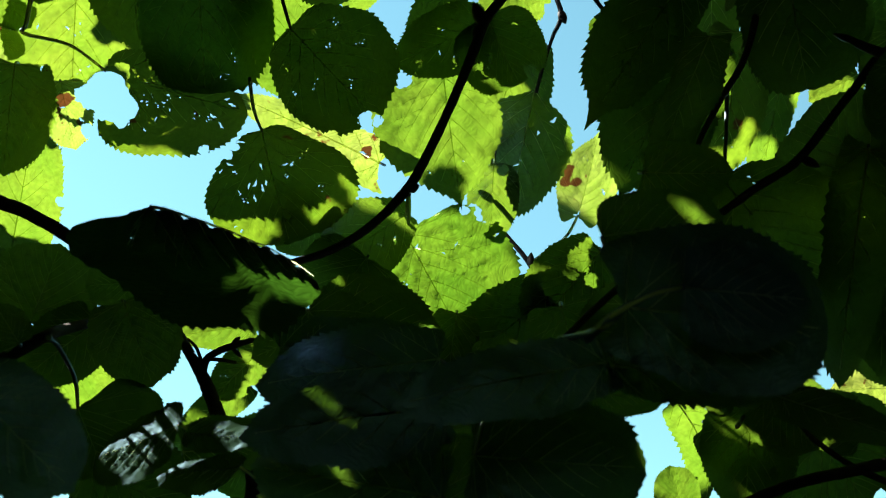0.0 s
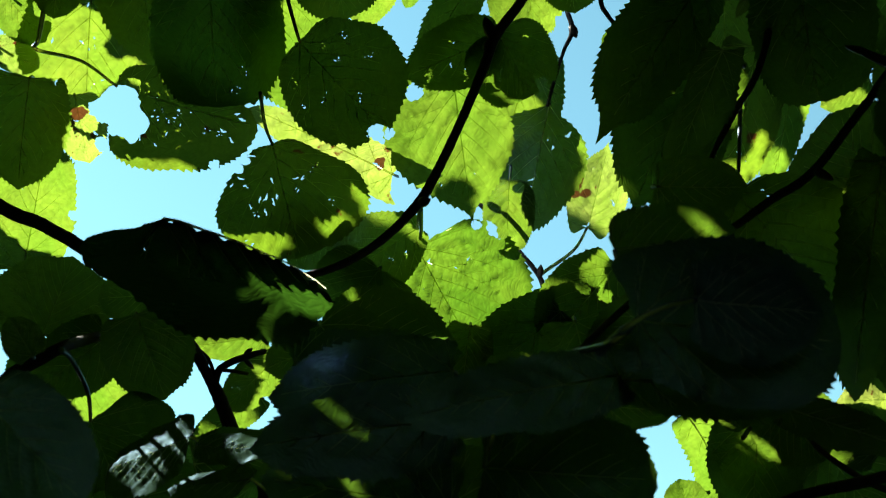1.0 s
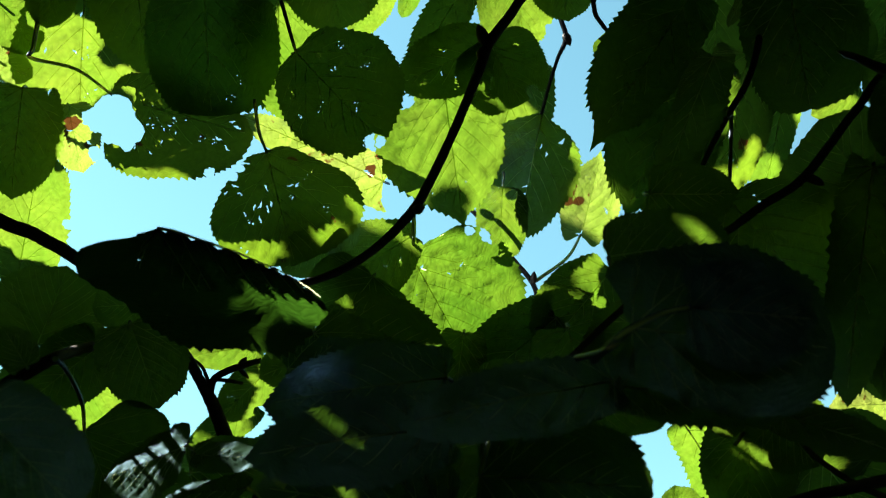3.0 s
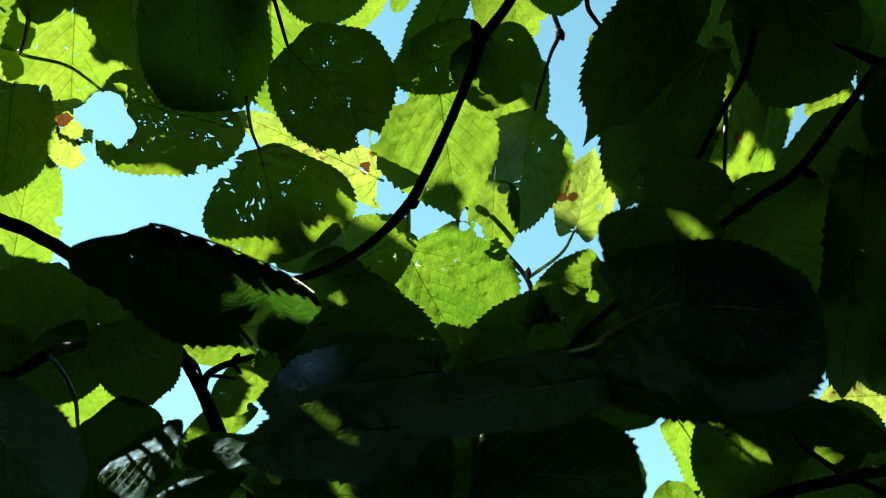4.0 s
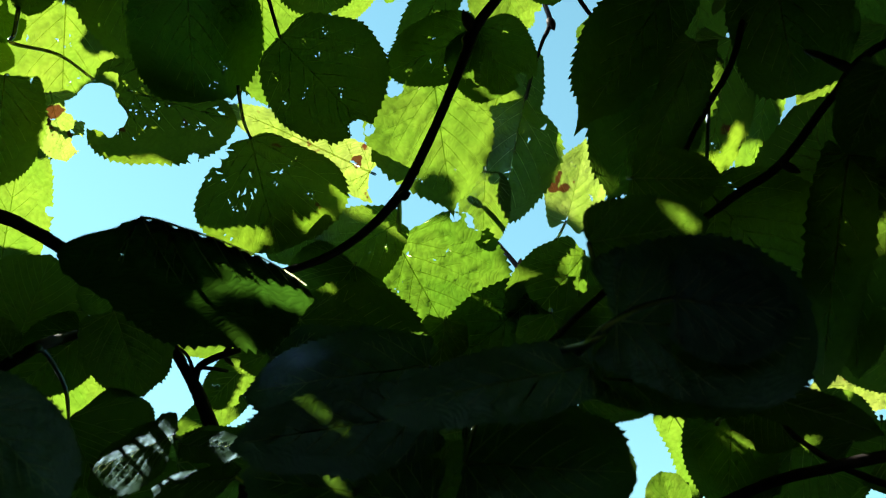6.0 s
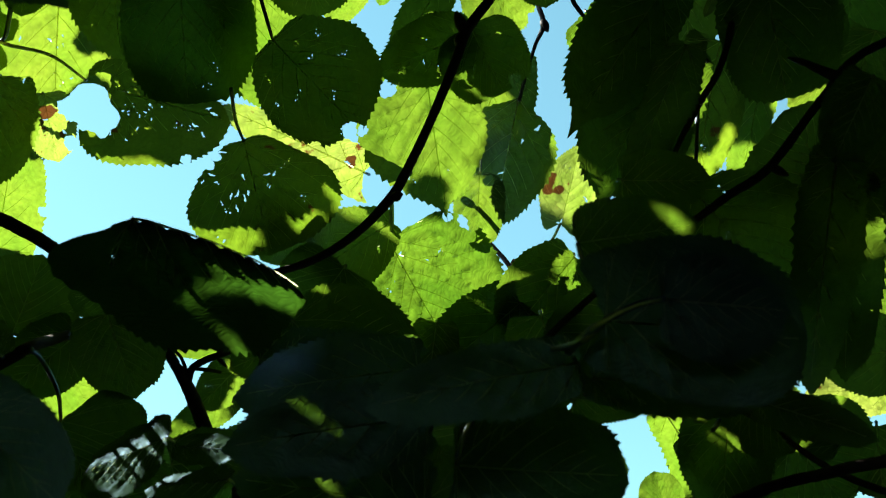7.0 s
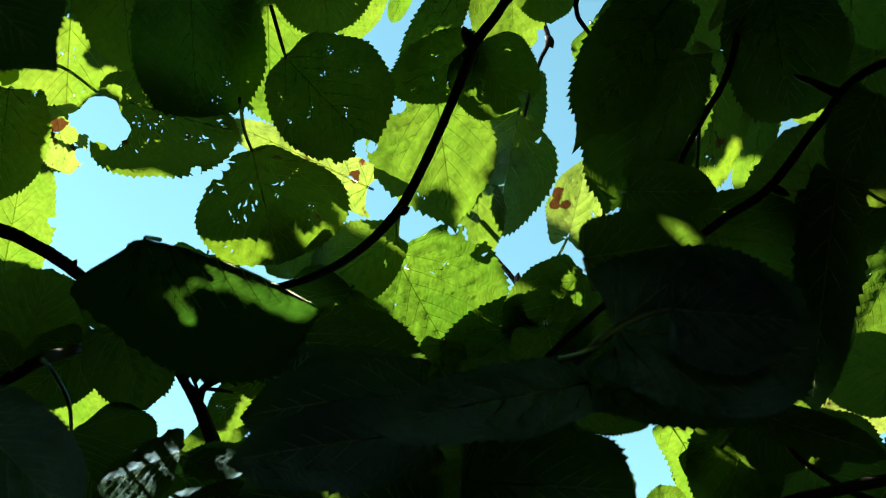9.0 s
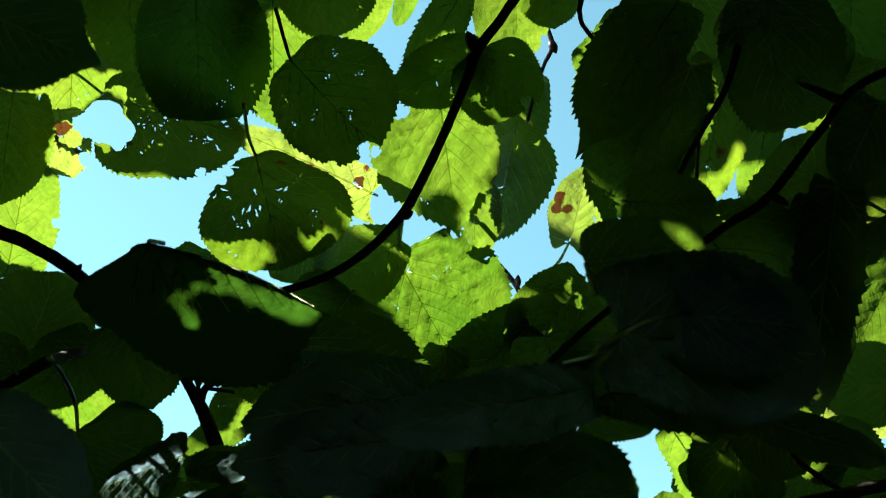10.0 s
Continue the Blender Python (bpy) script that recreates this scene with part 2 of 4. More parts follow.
def tear(cx, cy, size, rnd):
    """A thin crooked slit, widest in the middle."""
    a = rnd.uniform(0, 6.28)
    x, y, left, right = cx - math.cos(a) * size, cy - math.sin(a) * size, [], []
    n = 7
    for k in range(n):
        half = size * 0.30 * math.sin(math.pi * (k + 0.35) / (n - 0.3)) * rnd.uniform(0.35, 1.3)
        left.append((x - math.sin(a) * half, y + math.cos(a) * half))
        right.append((x + math.sin(a) * half, y - math.cos(a) * half))
        b = a + rnd.uniform(-0.9, 0.9)
        x, y = x + math.cos(b) * size * 0.36, y + math.sin(b) * size * 0.36
    return left + right[::-1]


SWAY_OF, LIT_SPOTS, LEAVES, SHADED = {}, [], [], []
COUNT = [0]


def leaf(branch, sway, base, tip, w, z, dz=0.0, roll=0.0, fold=0.10, curl=0.10, wave=0.02, lobe=0.09, point=0.05, lean=0.0,
         bites=(), specks=0, lit=None, mat=None, label="", stalk=None, turns=None, teeth=30,
         belly=0.82, blunt=0.8, taper=0.8, hinge=0.0, normal=None, brown=(), bow=0.0, pleat=0.012, lit_turned=()):
    """One leaf of a branch. base, tip: where stalk joint and tip show in the home view; w: its width there; z: its distance;
    dz: how much farther the tip is; roll: turn about the midrib; bites: eaten holes (x, y, radius); lit: patches open to the sun."""
    COUNT[0] += 1
    rnd = random.Random(COUNT[0] * 7 + 1)
    p0, p1 = at(*base, z), at(*tip, z + dz)
    ay = p1 - p0
    length = ay.length
    ay.normalize()
    back = (HOME.translation - p0).normalized()
    ax = ay.cross(back).normalized()
    az = ax.cross(ay)
    m = Matrix((ax, ay, az)).transposed().to_4x4()
    m.translation = p0
    m = m @ pose(0, 0, 0, 0, roll, 0)
    squash = max(0.3, math.cos(radians(roll)))
    if normal:
        facing = (HOME.to_3x3() @ Vector(normal)).normalized()
        ray = at(*tip, 1.0) - HOME.translation
        p1 = HOME.translation + ray * ((p0 - HOME.translation).dot(facing) / ray.dot(facing))
        ay = p1 - p0
        length = ay.length
        ay.normalize()
        ax = ay.cross(facing).normalized()
        m = Matrix((ax, ay, facing)).transposed().to_4x4()
        m.translation = p0
        squash = max(0.3, (HOME.to_3x3().inverted() @ ax).xy.length)
    width = w * z / FOCAL / length / squash
    length /= 1 + point
    width *= 1 + point
    px_axis = Vector((tip[0] - base[0], tip[1] - base[1]))
    px_len = px_axis.length / (1 + point)
    px_axis.normalize()
    px_side = Vector((-px_axis.y, px_axis.x))

    def local(px, py):
        d = Vector((px - base[0], py - base[1]))
        return d.dot(px_side) / px_len / squash, d.dot(px_axis) / px_len

    edge = outline_of(width, lobe, point, lean, teeth, rnd, 3, belly, blunt, taper)
    holes = []
    for bx, by, br in bites:
        cx, cy = local(bx, by)
        if br < 9:  # a small tear: narrow and crooked, forked off by the veins
            holes.append(tear(cx, cy, br / px_len, rnd))
        else:
            holes.append(ragged(cx, cy, br / px_len, rnd, 36))
    for k in range(specks):
        if k % 4 == 0:
            a, r = rnd.uniform(0, 6.28), width * 0.42 * math.sqrt(rnd.random())
            cx, cy = r * math.cos(a), 0.5 + r * math.sin(a)
        cx, cy = cx + rnd.gauss(0, 0.03), cy + rnd.gauss(0, 0.03)
        rr, st, an = rnd.choice((0.004, 0.005, 0.006, 0.009)), rnd.uniform(0.3, 0.9), rnd.uniform(0, 3.14)
        holes.append([(cx + rr * (math.cos(q) * math.cos(an) - st * math.sin(q) * math.sin(an)) * s,
                       cy + rr * (math.cos(q) * math.sin(an) + st * math.sin(q) * math.cos(an)) * s)
                      for q, s in [(j * 1.047, rnd.uniform(0.7, 1.5)) for j in range(6)]])
    veins = vein_lines(width, rnd)
    step = 0.038
    pts = list(edge)
    rows = int(1.5 / step)
    for j in range(rows):
        for i in range(int(width / step) + 3):
            pts.append((-width / 2 - step + (i + 0.5 * (j % 2)) * step + rnd.uniform(-0.3, 0.3) * step,
                        -0.2 + j * step * 0.87 + rnd.uniform(-0.3, 0.3) * step))
    pts = np.array(pts)
    keep = np.ones(len(pts), bool)
    ring = len(edge)
    keep[ring:] = inside(edge, pts[ring:])
    d_edge = np.min(np.hypot(pts[ring:, None, 0] - np.array(edge)[None, :, 0], pts[ring:, None, 1] - np.array(edge)[None, :, 1]), axis=1)
    keep[ring:] &= d_edge > step * 0.45
    crease = []
    for ln in veins:
        for (x1, y1), (x2, y2) in zip(ln, ln[1:]):
            crease += [(x1, y1), ((x1 + x2) / 2, (y1 + y2) / 2)]
    crease = np.array(crease)
    free = np.min(np.hypot(crease[:, None, 0] - np.array(edge)[None, :, 0], crease[:, None, 1] - np.array(edge)[None, :, 1]), axis=1) > step * 0.4
    crease = crease[free & inside(edge, crease)]
    d_vein = np.min(np.hypot(pts[ring:, None, 0] - crease[None, :, 0], pts[ring:, None, 1] - crease[None, :, 1]), axis=1)
    keep[ring:] &= d_vein > step * 0.42
    pts = [tuple(p) for p in pts[keep]] + [tuple(p) for p in crease]
    loops = [[(i, (i + 1) % ring) for i in range(ring)]]
    for h in holes:
        s = len(pts)
        pts += h
        loops.append([(s + i, s + (i + 1) % len(h)) for i in range(len(h))])
    vs, _, fs, _, _, _ = delaunay_2d_cdt([Vector(p) for p in pts], [e for lp in loops for e in lp], [], 0, 1e-6)
    flat = np.array([(v.x, v.y) for v in vs])
    tri = np.array([f for f in fs if len(f) == 3])
    mid = flat[tri].mean(axis=1)
    ok = inside(edge, mid)
    for h in holes:
        ok &= ~inside(h, mid)
    tri = tri[ok]
    used = np.unique(tri)
    remap = np.full(len(flat), -1)
    remap[used] = np.arange(len(used))
    tri, flat = remap[tri], flat[used]
    seed = Vector((rnd.uniform(0, 99), rnd.uniform(0, 99), 0))
    vp = np.array([p for ln in veins for p in ln])

    def lift(x, y):
        """The leaf's height at x, y: folded on the midrib, bent along it, wavy at the rim, raised between the veins."""
        zz = -fold * abs(x) - curl * (y - 0.4) * abs(y - 0.4) - 0.25 * fold * x * x
        rim = min(1.0, (x * x / (width * width / 4) + (y - 0.5) ** 2 * 3))
        zz += wave * rim * 2.2 * noise.noise(Vector((x * 3.2, y * 3.2, 0)) + seed)
        zz += 0.012 * noise.noise(Vector((x * 9, y * 9, 3)) + seed)
        dv = math.sqrt(np.min((vp[:, 0] - x) ** 2 + (vp[:, 1] - y) ** 2))
        return zz + pleat * math.exp(-(dv / 0.028) ** 2)

    ch, sh = math.cos(radians(hinge)), math.sin(radians(hinge))

    def bent(x, y, more=0.0):
        h = lift(x, y) + more
        side = bow * 4 * y * (1 - y)
        if hinge and x < 0:
            return (x * ch + side) * length, y * length, (x * sh + h) * length
        return (x + side) * length, y * length, h * length

    verts = [bent(x, y) for x, y in flat]
    blade = mesh_of("leaf", verts, tri.tolist(), mat or LEAF, True, flat)
    dead = np.zeros(len(flat))
    for bx, by, br in brown:
        cx, cy = local(bx, by)
        dead = np.maximum(dead, 1.2 - 0.7 * np.hypot(flat[:, 0] - cx, flat[:, 1] - cy) / (br / px_len))
    blade.attributes.new("dead", "FLOAT", "POINT").data.foreach_set("value", np.clip(dead, 0, 1).astype(np.float32))
    thing, origin = branch
    ob = part("leaf", blade, thing, label, Matrix.Translation(-origin) @ m)
    # raised veins on the underside
    vv, ff = [], []
    for k, ln in enumerate(veins):
        arr = np.array(ln)
        good = inside(edge, arr * (1, 1))
        good[0] = True
        for h in holes:
            good &= ~inside(h, arr)
        runs, run = [], []
        for p, g in zip(ln, good):
            if g:
                run.append(p)
            else:
                runs.append(run)
                run = []
        runs.append(run)
        thick = 0.0062 if k == 0 else 0.0029
        if len(ln) == 5:
            thick = 0.0019
        if hinge:
            thick *= 1.7
        for run in runs:
            if len(run) > 1:
                o = len(vv)
                for i, (x, y) in enumerate(run):
                    (xa, ya), (xb, yb) = run[max(i - 1, 0)], run[min(i + 1, len(run) - 1)]
                    d = math.hypot(xb - xa, yb - ya) + 1e-9
                    w2 = thick * (1 - 0.75 * i / len(ln))
                    nx, ny = -(yb - ya) / d * w2, (xb - xa) / d * w2
                    vv += [bent(x - nx, y - ny, 0.0006), bent(x, y, 0.0006 + w2), bent(x + nx, y + ny, 0.0006)]
                    if i:
                        k3 = o + 3 * i
                        ff += [(k3 - 3, k3 - 2, k3 + 1, k3), (k3 - 2, k3 - 1, k3 + 2, k3 + 1)]
    part("venation", mesh_of("venation", vv, ff, VEIN, True, [(v[0] / length, v[1] / length) for v in vv]), ob)
    # stalk
    inv = (Matrix.Translation(Vector((0, 0, 0))) @ m).inverted()
    if stalk:
        q = [inv @ at(*s) for s in stalk]
        line = [(0, 0, lift(0, 0) * length)] + [tuple(v) for v in q]
    else:
        line = [(0, 0, lift(0, 0) * length), (0.0, -0.03 * length, -0.10 * length), (0.0, 0.0, -0.28 * length)]
    r = 0.0009 if not stalk else 0.0011
    path = spline([(*p, r * (1 + 0.25 * i)) for i, p in enumerate(line)], 6)
    a, b = tube(path, 6)
    part("petiole", mesh_of("petiole", a, b, STALK), ob)
    SWAY_OF[ob] = (sway, z, m, origin, turns)
    LEAVES.append((ob, base, tip, w, z))
    facing = m.to_3x3() @ Vector((0, 0, 1))

    def on_leaf(x, y):
        ray = at(x, y, 1.0) - HOME.translation
        far = (p0 - HOME.translation).dot(facing) / ray.dot(facing)
        return HOME.translation + ray * min(max(far, z - 0.1), z + 0.1)

    if hinge:
        for turn, spots in ((0.0, lit), (41.0, lit_turned)):
            pose_then = m @ Matrix.Rotation(radians(turn), 4, "Y")
            places = [pose_then @ Vector(v) for v, (x, y) in zip(verts, flat) if x < 0]
            seen = [home_spot(p) for p in places]
            for x, y, r in spots:
                LIT_SPOTS.append((places[min(range(len(seen)), key=lambda i: (seen[i] - Vector((x, y))).length)], r * z / FOCAL))
            for p, q in list(zip(places, seen))[::2]:
                if not any((q - Vector(s[:2])).length < s[2] * 1.25 + 3 for s in spots):
                    SHADED.append(p)
    elif not lit or max(s[2] for s in lit) < 28:
        n = 6 if w > 130 else 4
        for i in range(-n, n + 1):
            for j in range(2 * n + 1):
                u, v = i / n, (j + 0.5) / (2 * n + 1)
                if u * u + (2 * v - 1) ** 2 < 1:
                    q = Vector(base).lerp(Vector(tip), v) + px_side * (u * w / 2)
                    if not any((q - Vector(s[:2])).length < s[2] * 1.15 for s in lit or ()):
                        SHADED.append(on_leaf(q.x, q.y))
    for spot in (lit if lit is not None and not hinge else ()):
        LIT_SPOTS.append((on_leaf(spot[0], spot[1]), spot[2] * z / FOCAL))
    return ob


def twig(label, lines, buds=(), sway=None, near=0.75):
    """A branch: stems given as rows of (x, y, z, thickness) in the home view's directions; returns the thing and its origin."""
    origin = at(*lines[0][0][:3])
    thing = new("lime_branch")
    thing.location = origin
    tagged(thing, label, "branch", "branches of the lime tree")
    for k, rows in enumerate(lines):
        pts = [(*(at(x, y, z) - origin), t * z / FOCAL / 2) for x, y, z, t in rows]
        line = spline(pts, 8)
        SHADED.extend(origin + Vector(p[:3]) for p in line[4:])
        a, b = tube(line, 9, 0.10, k)
        part("stem" if k == 0 else "side_twig", mesh_of("stem", a, b, BARK), thing)
    for (x, y, z), (tx, ty), size in buds:
        a3, b3 = at(x, y, z) - origin, at(tx, ty, z) - origin
        d = (b3 - a3)
        rows = [(*(a3 + d * t), size * z / FOCAL * 0.5 * s) for t, s in ((0, 0.55), (0.15, 0.8), (0.4, 1.0), (0.65, 0.85), (0.85, 0.5), (1.0, 0.12))]
        a, b = tube(rows, 8, 0.06, 5)
        part("bud", mesh_of("bud", a, b, BUD), thing, "plump dark brown winter bud")
    return thing, origin, sway, near


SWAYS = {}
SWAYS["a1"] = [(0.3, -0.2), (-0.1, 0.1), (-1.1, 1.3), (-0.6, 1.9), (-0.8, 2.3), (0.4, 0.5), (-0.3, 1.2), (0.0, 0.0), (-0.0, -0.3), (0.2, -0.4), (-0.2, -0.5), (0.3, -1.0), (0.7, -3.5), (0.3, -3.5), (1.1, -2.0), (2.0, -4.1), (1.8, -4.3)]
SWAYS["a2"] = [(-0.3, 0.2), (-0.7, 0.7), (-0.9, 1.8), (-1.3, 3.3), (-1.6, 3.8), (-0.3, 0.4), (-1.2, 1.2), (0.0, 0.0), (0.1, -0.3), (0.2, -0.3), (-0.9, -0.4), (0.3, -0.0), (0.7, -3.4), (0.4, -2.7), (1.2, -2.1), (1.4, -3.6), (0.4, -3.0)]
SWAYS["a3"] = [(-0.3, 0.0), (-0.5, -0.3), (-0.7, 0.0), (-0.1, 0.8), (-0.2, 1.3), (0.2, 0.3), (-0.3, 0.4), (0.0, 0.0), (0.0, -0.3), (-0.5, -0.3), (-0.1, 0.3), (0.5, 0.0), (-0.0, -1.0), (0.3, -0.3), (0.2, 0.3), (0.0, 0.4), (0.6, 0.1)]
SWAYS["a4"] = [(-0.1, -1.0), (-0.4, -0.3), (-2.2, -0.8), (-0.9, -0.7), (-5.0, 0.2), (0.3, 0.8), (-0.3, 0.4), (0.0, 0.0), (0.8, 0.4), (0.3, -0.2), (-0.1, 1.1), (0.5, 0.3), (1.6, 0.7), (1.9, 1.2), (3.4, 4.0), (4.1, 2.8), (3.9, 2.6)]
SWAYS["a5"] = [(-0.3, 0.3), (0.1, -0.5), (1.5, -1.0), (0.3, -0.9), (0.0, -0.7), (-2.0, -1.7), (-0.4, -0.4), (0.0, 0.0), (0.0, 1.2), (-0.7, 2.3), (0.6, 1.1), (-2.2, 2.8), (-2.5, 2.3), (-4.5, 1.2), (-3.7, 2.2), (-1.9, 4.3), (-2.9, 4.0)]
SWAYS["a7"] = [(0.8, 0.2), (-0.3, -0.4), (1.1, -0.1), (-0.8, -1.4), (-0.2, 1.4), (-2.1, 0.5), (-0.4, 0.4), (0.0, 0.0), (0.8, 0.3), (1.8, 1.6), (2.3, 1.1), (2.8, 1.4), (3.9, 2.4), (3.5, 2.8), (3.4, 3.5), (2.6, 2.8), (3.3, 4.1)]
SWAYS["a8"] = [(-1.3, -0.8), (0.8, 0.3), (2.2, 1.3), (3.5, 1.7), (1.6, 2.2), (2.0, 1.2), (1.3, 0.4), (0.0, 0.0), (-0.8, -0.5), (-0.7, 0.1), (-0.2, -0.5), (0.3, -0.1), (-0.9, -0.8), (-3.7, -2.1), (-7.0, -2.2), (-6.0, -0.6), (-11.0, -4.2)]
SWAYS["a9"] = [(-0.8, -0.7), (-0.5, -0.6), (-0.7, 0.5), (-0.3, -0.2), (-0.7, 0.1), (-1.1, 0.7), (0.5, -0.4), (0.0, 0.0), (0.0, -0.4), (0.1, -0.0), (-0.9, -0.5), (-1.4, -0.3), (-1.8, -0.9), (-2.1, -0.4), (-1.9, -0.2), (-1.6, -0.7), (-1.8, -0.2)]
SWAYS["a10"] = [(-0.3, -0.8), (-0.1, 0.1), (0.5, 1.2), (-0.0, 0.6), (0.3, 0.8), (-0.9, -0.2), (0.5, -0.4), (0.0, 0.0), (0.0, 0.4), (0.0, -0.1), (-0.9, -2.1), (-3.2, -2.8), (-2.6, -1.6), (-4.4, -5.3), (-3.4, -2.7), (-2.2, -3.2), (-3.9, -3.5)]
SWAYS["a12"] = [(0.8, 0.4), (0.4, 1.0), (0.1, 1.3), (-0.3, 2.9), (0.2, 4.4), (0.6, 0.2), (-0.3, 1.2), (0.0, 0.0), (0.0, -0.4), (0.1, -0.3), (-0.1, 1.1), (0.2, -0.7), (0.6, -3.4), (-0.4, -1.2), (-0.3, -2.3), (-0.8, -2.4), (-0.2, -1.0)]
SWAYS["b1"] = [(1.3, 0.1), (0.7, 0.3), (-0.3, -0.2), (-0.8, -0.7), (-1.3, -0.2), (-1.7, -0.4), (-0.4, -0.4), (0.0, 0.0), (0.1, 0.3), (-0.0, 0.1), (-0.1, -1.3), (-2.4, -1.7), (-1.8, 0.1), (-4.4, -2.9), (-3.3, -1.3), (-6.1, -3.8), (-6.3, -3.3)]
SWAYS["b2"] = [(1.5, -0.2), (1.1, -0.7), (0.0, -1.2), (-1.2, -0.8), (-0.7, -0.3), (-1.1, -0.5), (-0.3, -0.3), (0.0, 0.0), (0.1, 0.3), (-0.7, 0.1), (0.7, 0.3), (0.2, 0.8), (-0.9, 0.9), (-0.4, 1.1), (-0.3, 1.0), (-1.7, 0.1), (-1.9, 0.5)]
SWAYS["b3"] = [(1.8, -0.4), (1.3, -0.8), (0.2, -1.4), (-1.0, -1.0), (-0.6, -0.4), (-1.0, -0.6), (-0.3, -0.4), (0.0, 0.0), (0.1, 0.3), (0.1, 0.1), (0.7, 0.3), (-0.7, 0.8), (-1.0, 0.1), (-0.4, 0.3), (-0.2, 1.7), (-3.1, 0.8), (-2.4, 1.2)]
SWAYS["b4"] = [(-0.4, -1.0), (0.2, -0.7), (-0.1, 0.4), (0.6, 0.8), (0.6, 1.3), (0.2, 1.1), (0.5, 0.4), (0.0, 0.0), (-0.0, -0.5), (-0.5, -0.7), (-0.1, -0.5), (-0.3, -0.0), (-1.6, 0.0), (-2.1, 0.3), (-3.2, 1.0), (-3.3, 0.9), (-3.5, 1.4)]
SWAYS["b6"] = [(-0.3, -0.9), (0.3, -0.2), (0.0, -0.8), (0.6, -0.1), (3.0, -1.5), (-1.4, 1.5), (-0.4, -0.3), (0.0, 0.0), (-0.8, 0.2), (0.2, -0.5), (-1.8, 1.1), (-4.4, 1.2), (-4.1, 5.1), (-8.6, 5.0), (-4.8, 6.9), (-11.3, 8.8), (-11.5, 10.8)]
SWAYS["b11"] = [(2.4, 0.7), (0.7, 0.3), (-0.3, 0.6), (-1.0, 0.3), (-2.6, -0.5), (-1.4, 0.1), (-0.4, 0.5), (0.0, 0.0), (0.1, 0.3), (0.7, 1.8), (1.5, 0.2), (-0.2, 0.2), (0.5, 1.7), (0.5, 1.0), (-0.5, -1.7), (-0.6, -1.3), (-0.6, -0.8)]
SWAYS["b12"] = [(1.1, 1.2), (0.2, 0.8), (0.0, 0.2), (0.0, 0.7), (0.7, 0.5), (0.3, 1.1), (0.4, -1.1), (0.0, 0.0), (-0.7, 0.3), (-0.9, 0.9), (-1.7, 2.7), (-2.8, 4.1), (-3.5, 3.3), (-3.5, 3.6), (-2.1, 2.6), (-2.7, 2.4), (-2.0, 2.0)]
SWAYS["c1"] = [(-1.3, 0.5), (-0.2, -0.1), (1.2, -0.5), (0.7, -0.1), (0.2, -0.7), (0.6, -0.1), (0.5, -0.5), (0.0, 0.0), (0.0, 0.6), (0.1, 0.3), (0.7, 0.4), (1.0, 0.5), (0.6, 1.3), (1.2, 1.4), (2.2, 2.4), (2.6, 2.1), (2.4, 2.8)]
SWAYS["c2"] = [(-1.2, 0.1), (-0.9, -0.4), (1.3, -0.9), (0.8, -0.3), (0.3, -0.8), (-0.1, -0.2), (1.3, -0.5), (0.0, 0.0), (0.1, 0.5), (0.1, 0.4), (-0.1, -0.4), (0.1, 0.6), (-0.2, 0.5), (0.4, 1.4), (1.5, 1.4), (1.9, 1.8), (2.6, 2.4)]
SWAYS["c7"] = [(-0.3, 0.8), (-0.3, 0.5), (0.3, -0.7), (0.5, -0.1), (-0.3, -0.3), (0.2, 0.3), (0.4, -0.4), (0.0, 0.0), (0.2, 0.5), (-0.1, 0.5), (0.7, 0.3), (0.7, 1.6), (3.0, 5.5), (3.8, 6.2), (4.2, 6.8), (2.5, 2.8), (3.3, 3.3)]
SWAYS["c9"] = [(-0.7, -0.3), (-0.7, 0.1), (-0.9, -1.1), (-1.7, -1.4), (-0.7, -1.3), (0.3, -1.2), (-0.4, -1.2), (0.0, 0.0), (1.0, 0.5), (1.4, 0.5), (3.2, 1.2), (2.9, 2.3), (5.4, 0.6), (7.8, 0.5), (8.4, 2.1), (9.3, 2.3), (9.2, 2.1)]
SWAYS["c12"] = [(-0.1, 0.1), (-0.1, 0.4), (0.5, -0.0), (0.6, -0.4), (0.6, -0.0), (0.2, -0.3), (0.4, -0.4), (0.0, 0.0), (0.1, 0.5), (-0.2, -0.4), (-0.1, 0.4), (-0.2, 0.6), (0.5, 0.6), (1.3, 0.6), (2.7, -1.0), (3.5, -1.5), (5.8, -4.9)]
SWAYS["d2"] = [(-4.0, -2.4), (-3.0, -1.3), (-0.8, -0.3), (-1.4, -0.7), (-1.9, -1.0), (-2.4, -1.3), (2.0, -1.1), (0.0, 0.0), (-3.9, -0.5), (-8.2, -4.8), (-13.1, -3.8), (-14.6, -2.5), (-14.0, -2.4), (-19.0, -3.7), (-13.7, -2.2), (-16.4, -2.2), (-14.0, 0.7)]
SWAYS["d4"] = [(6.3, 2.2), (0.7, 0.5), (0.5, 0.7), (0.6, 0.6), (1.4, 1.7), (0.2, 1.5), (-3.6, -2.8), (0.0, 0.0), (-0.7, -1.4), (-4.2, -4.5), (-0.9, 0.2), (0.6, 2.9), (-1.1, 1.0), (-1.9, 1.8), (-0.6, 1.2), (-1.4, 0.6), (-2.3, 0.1)]
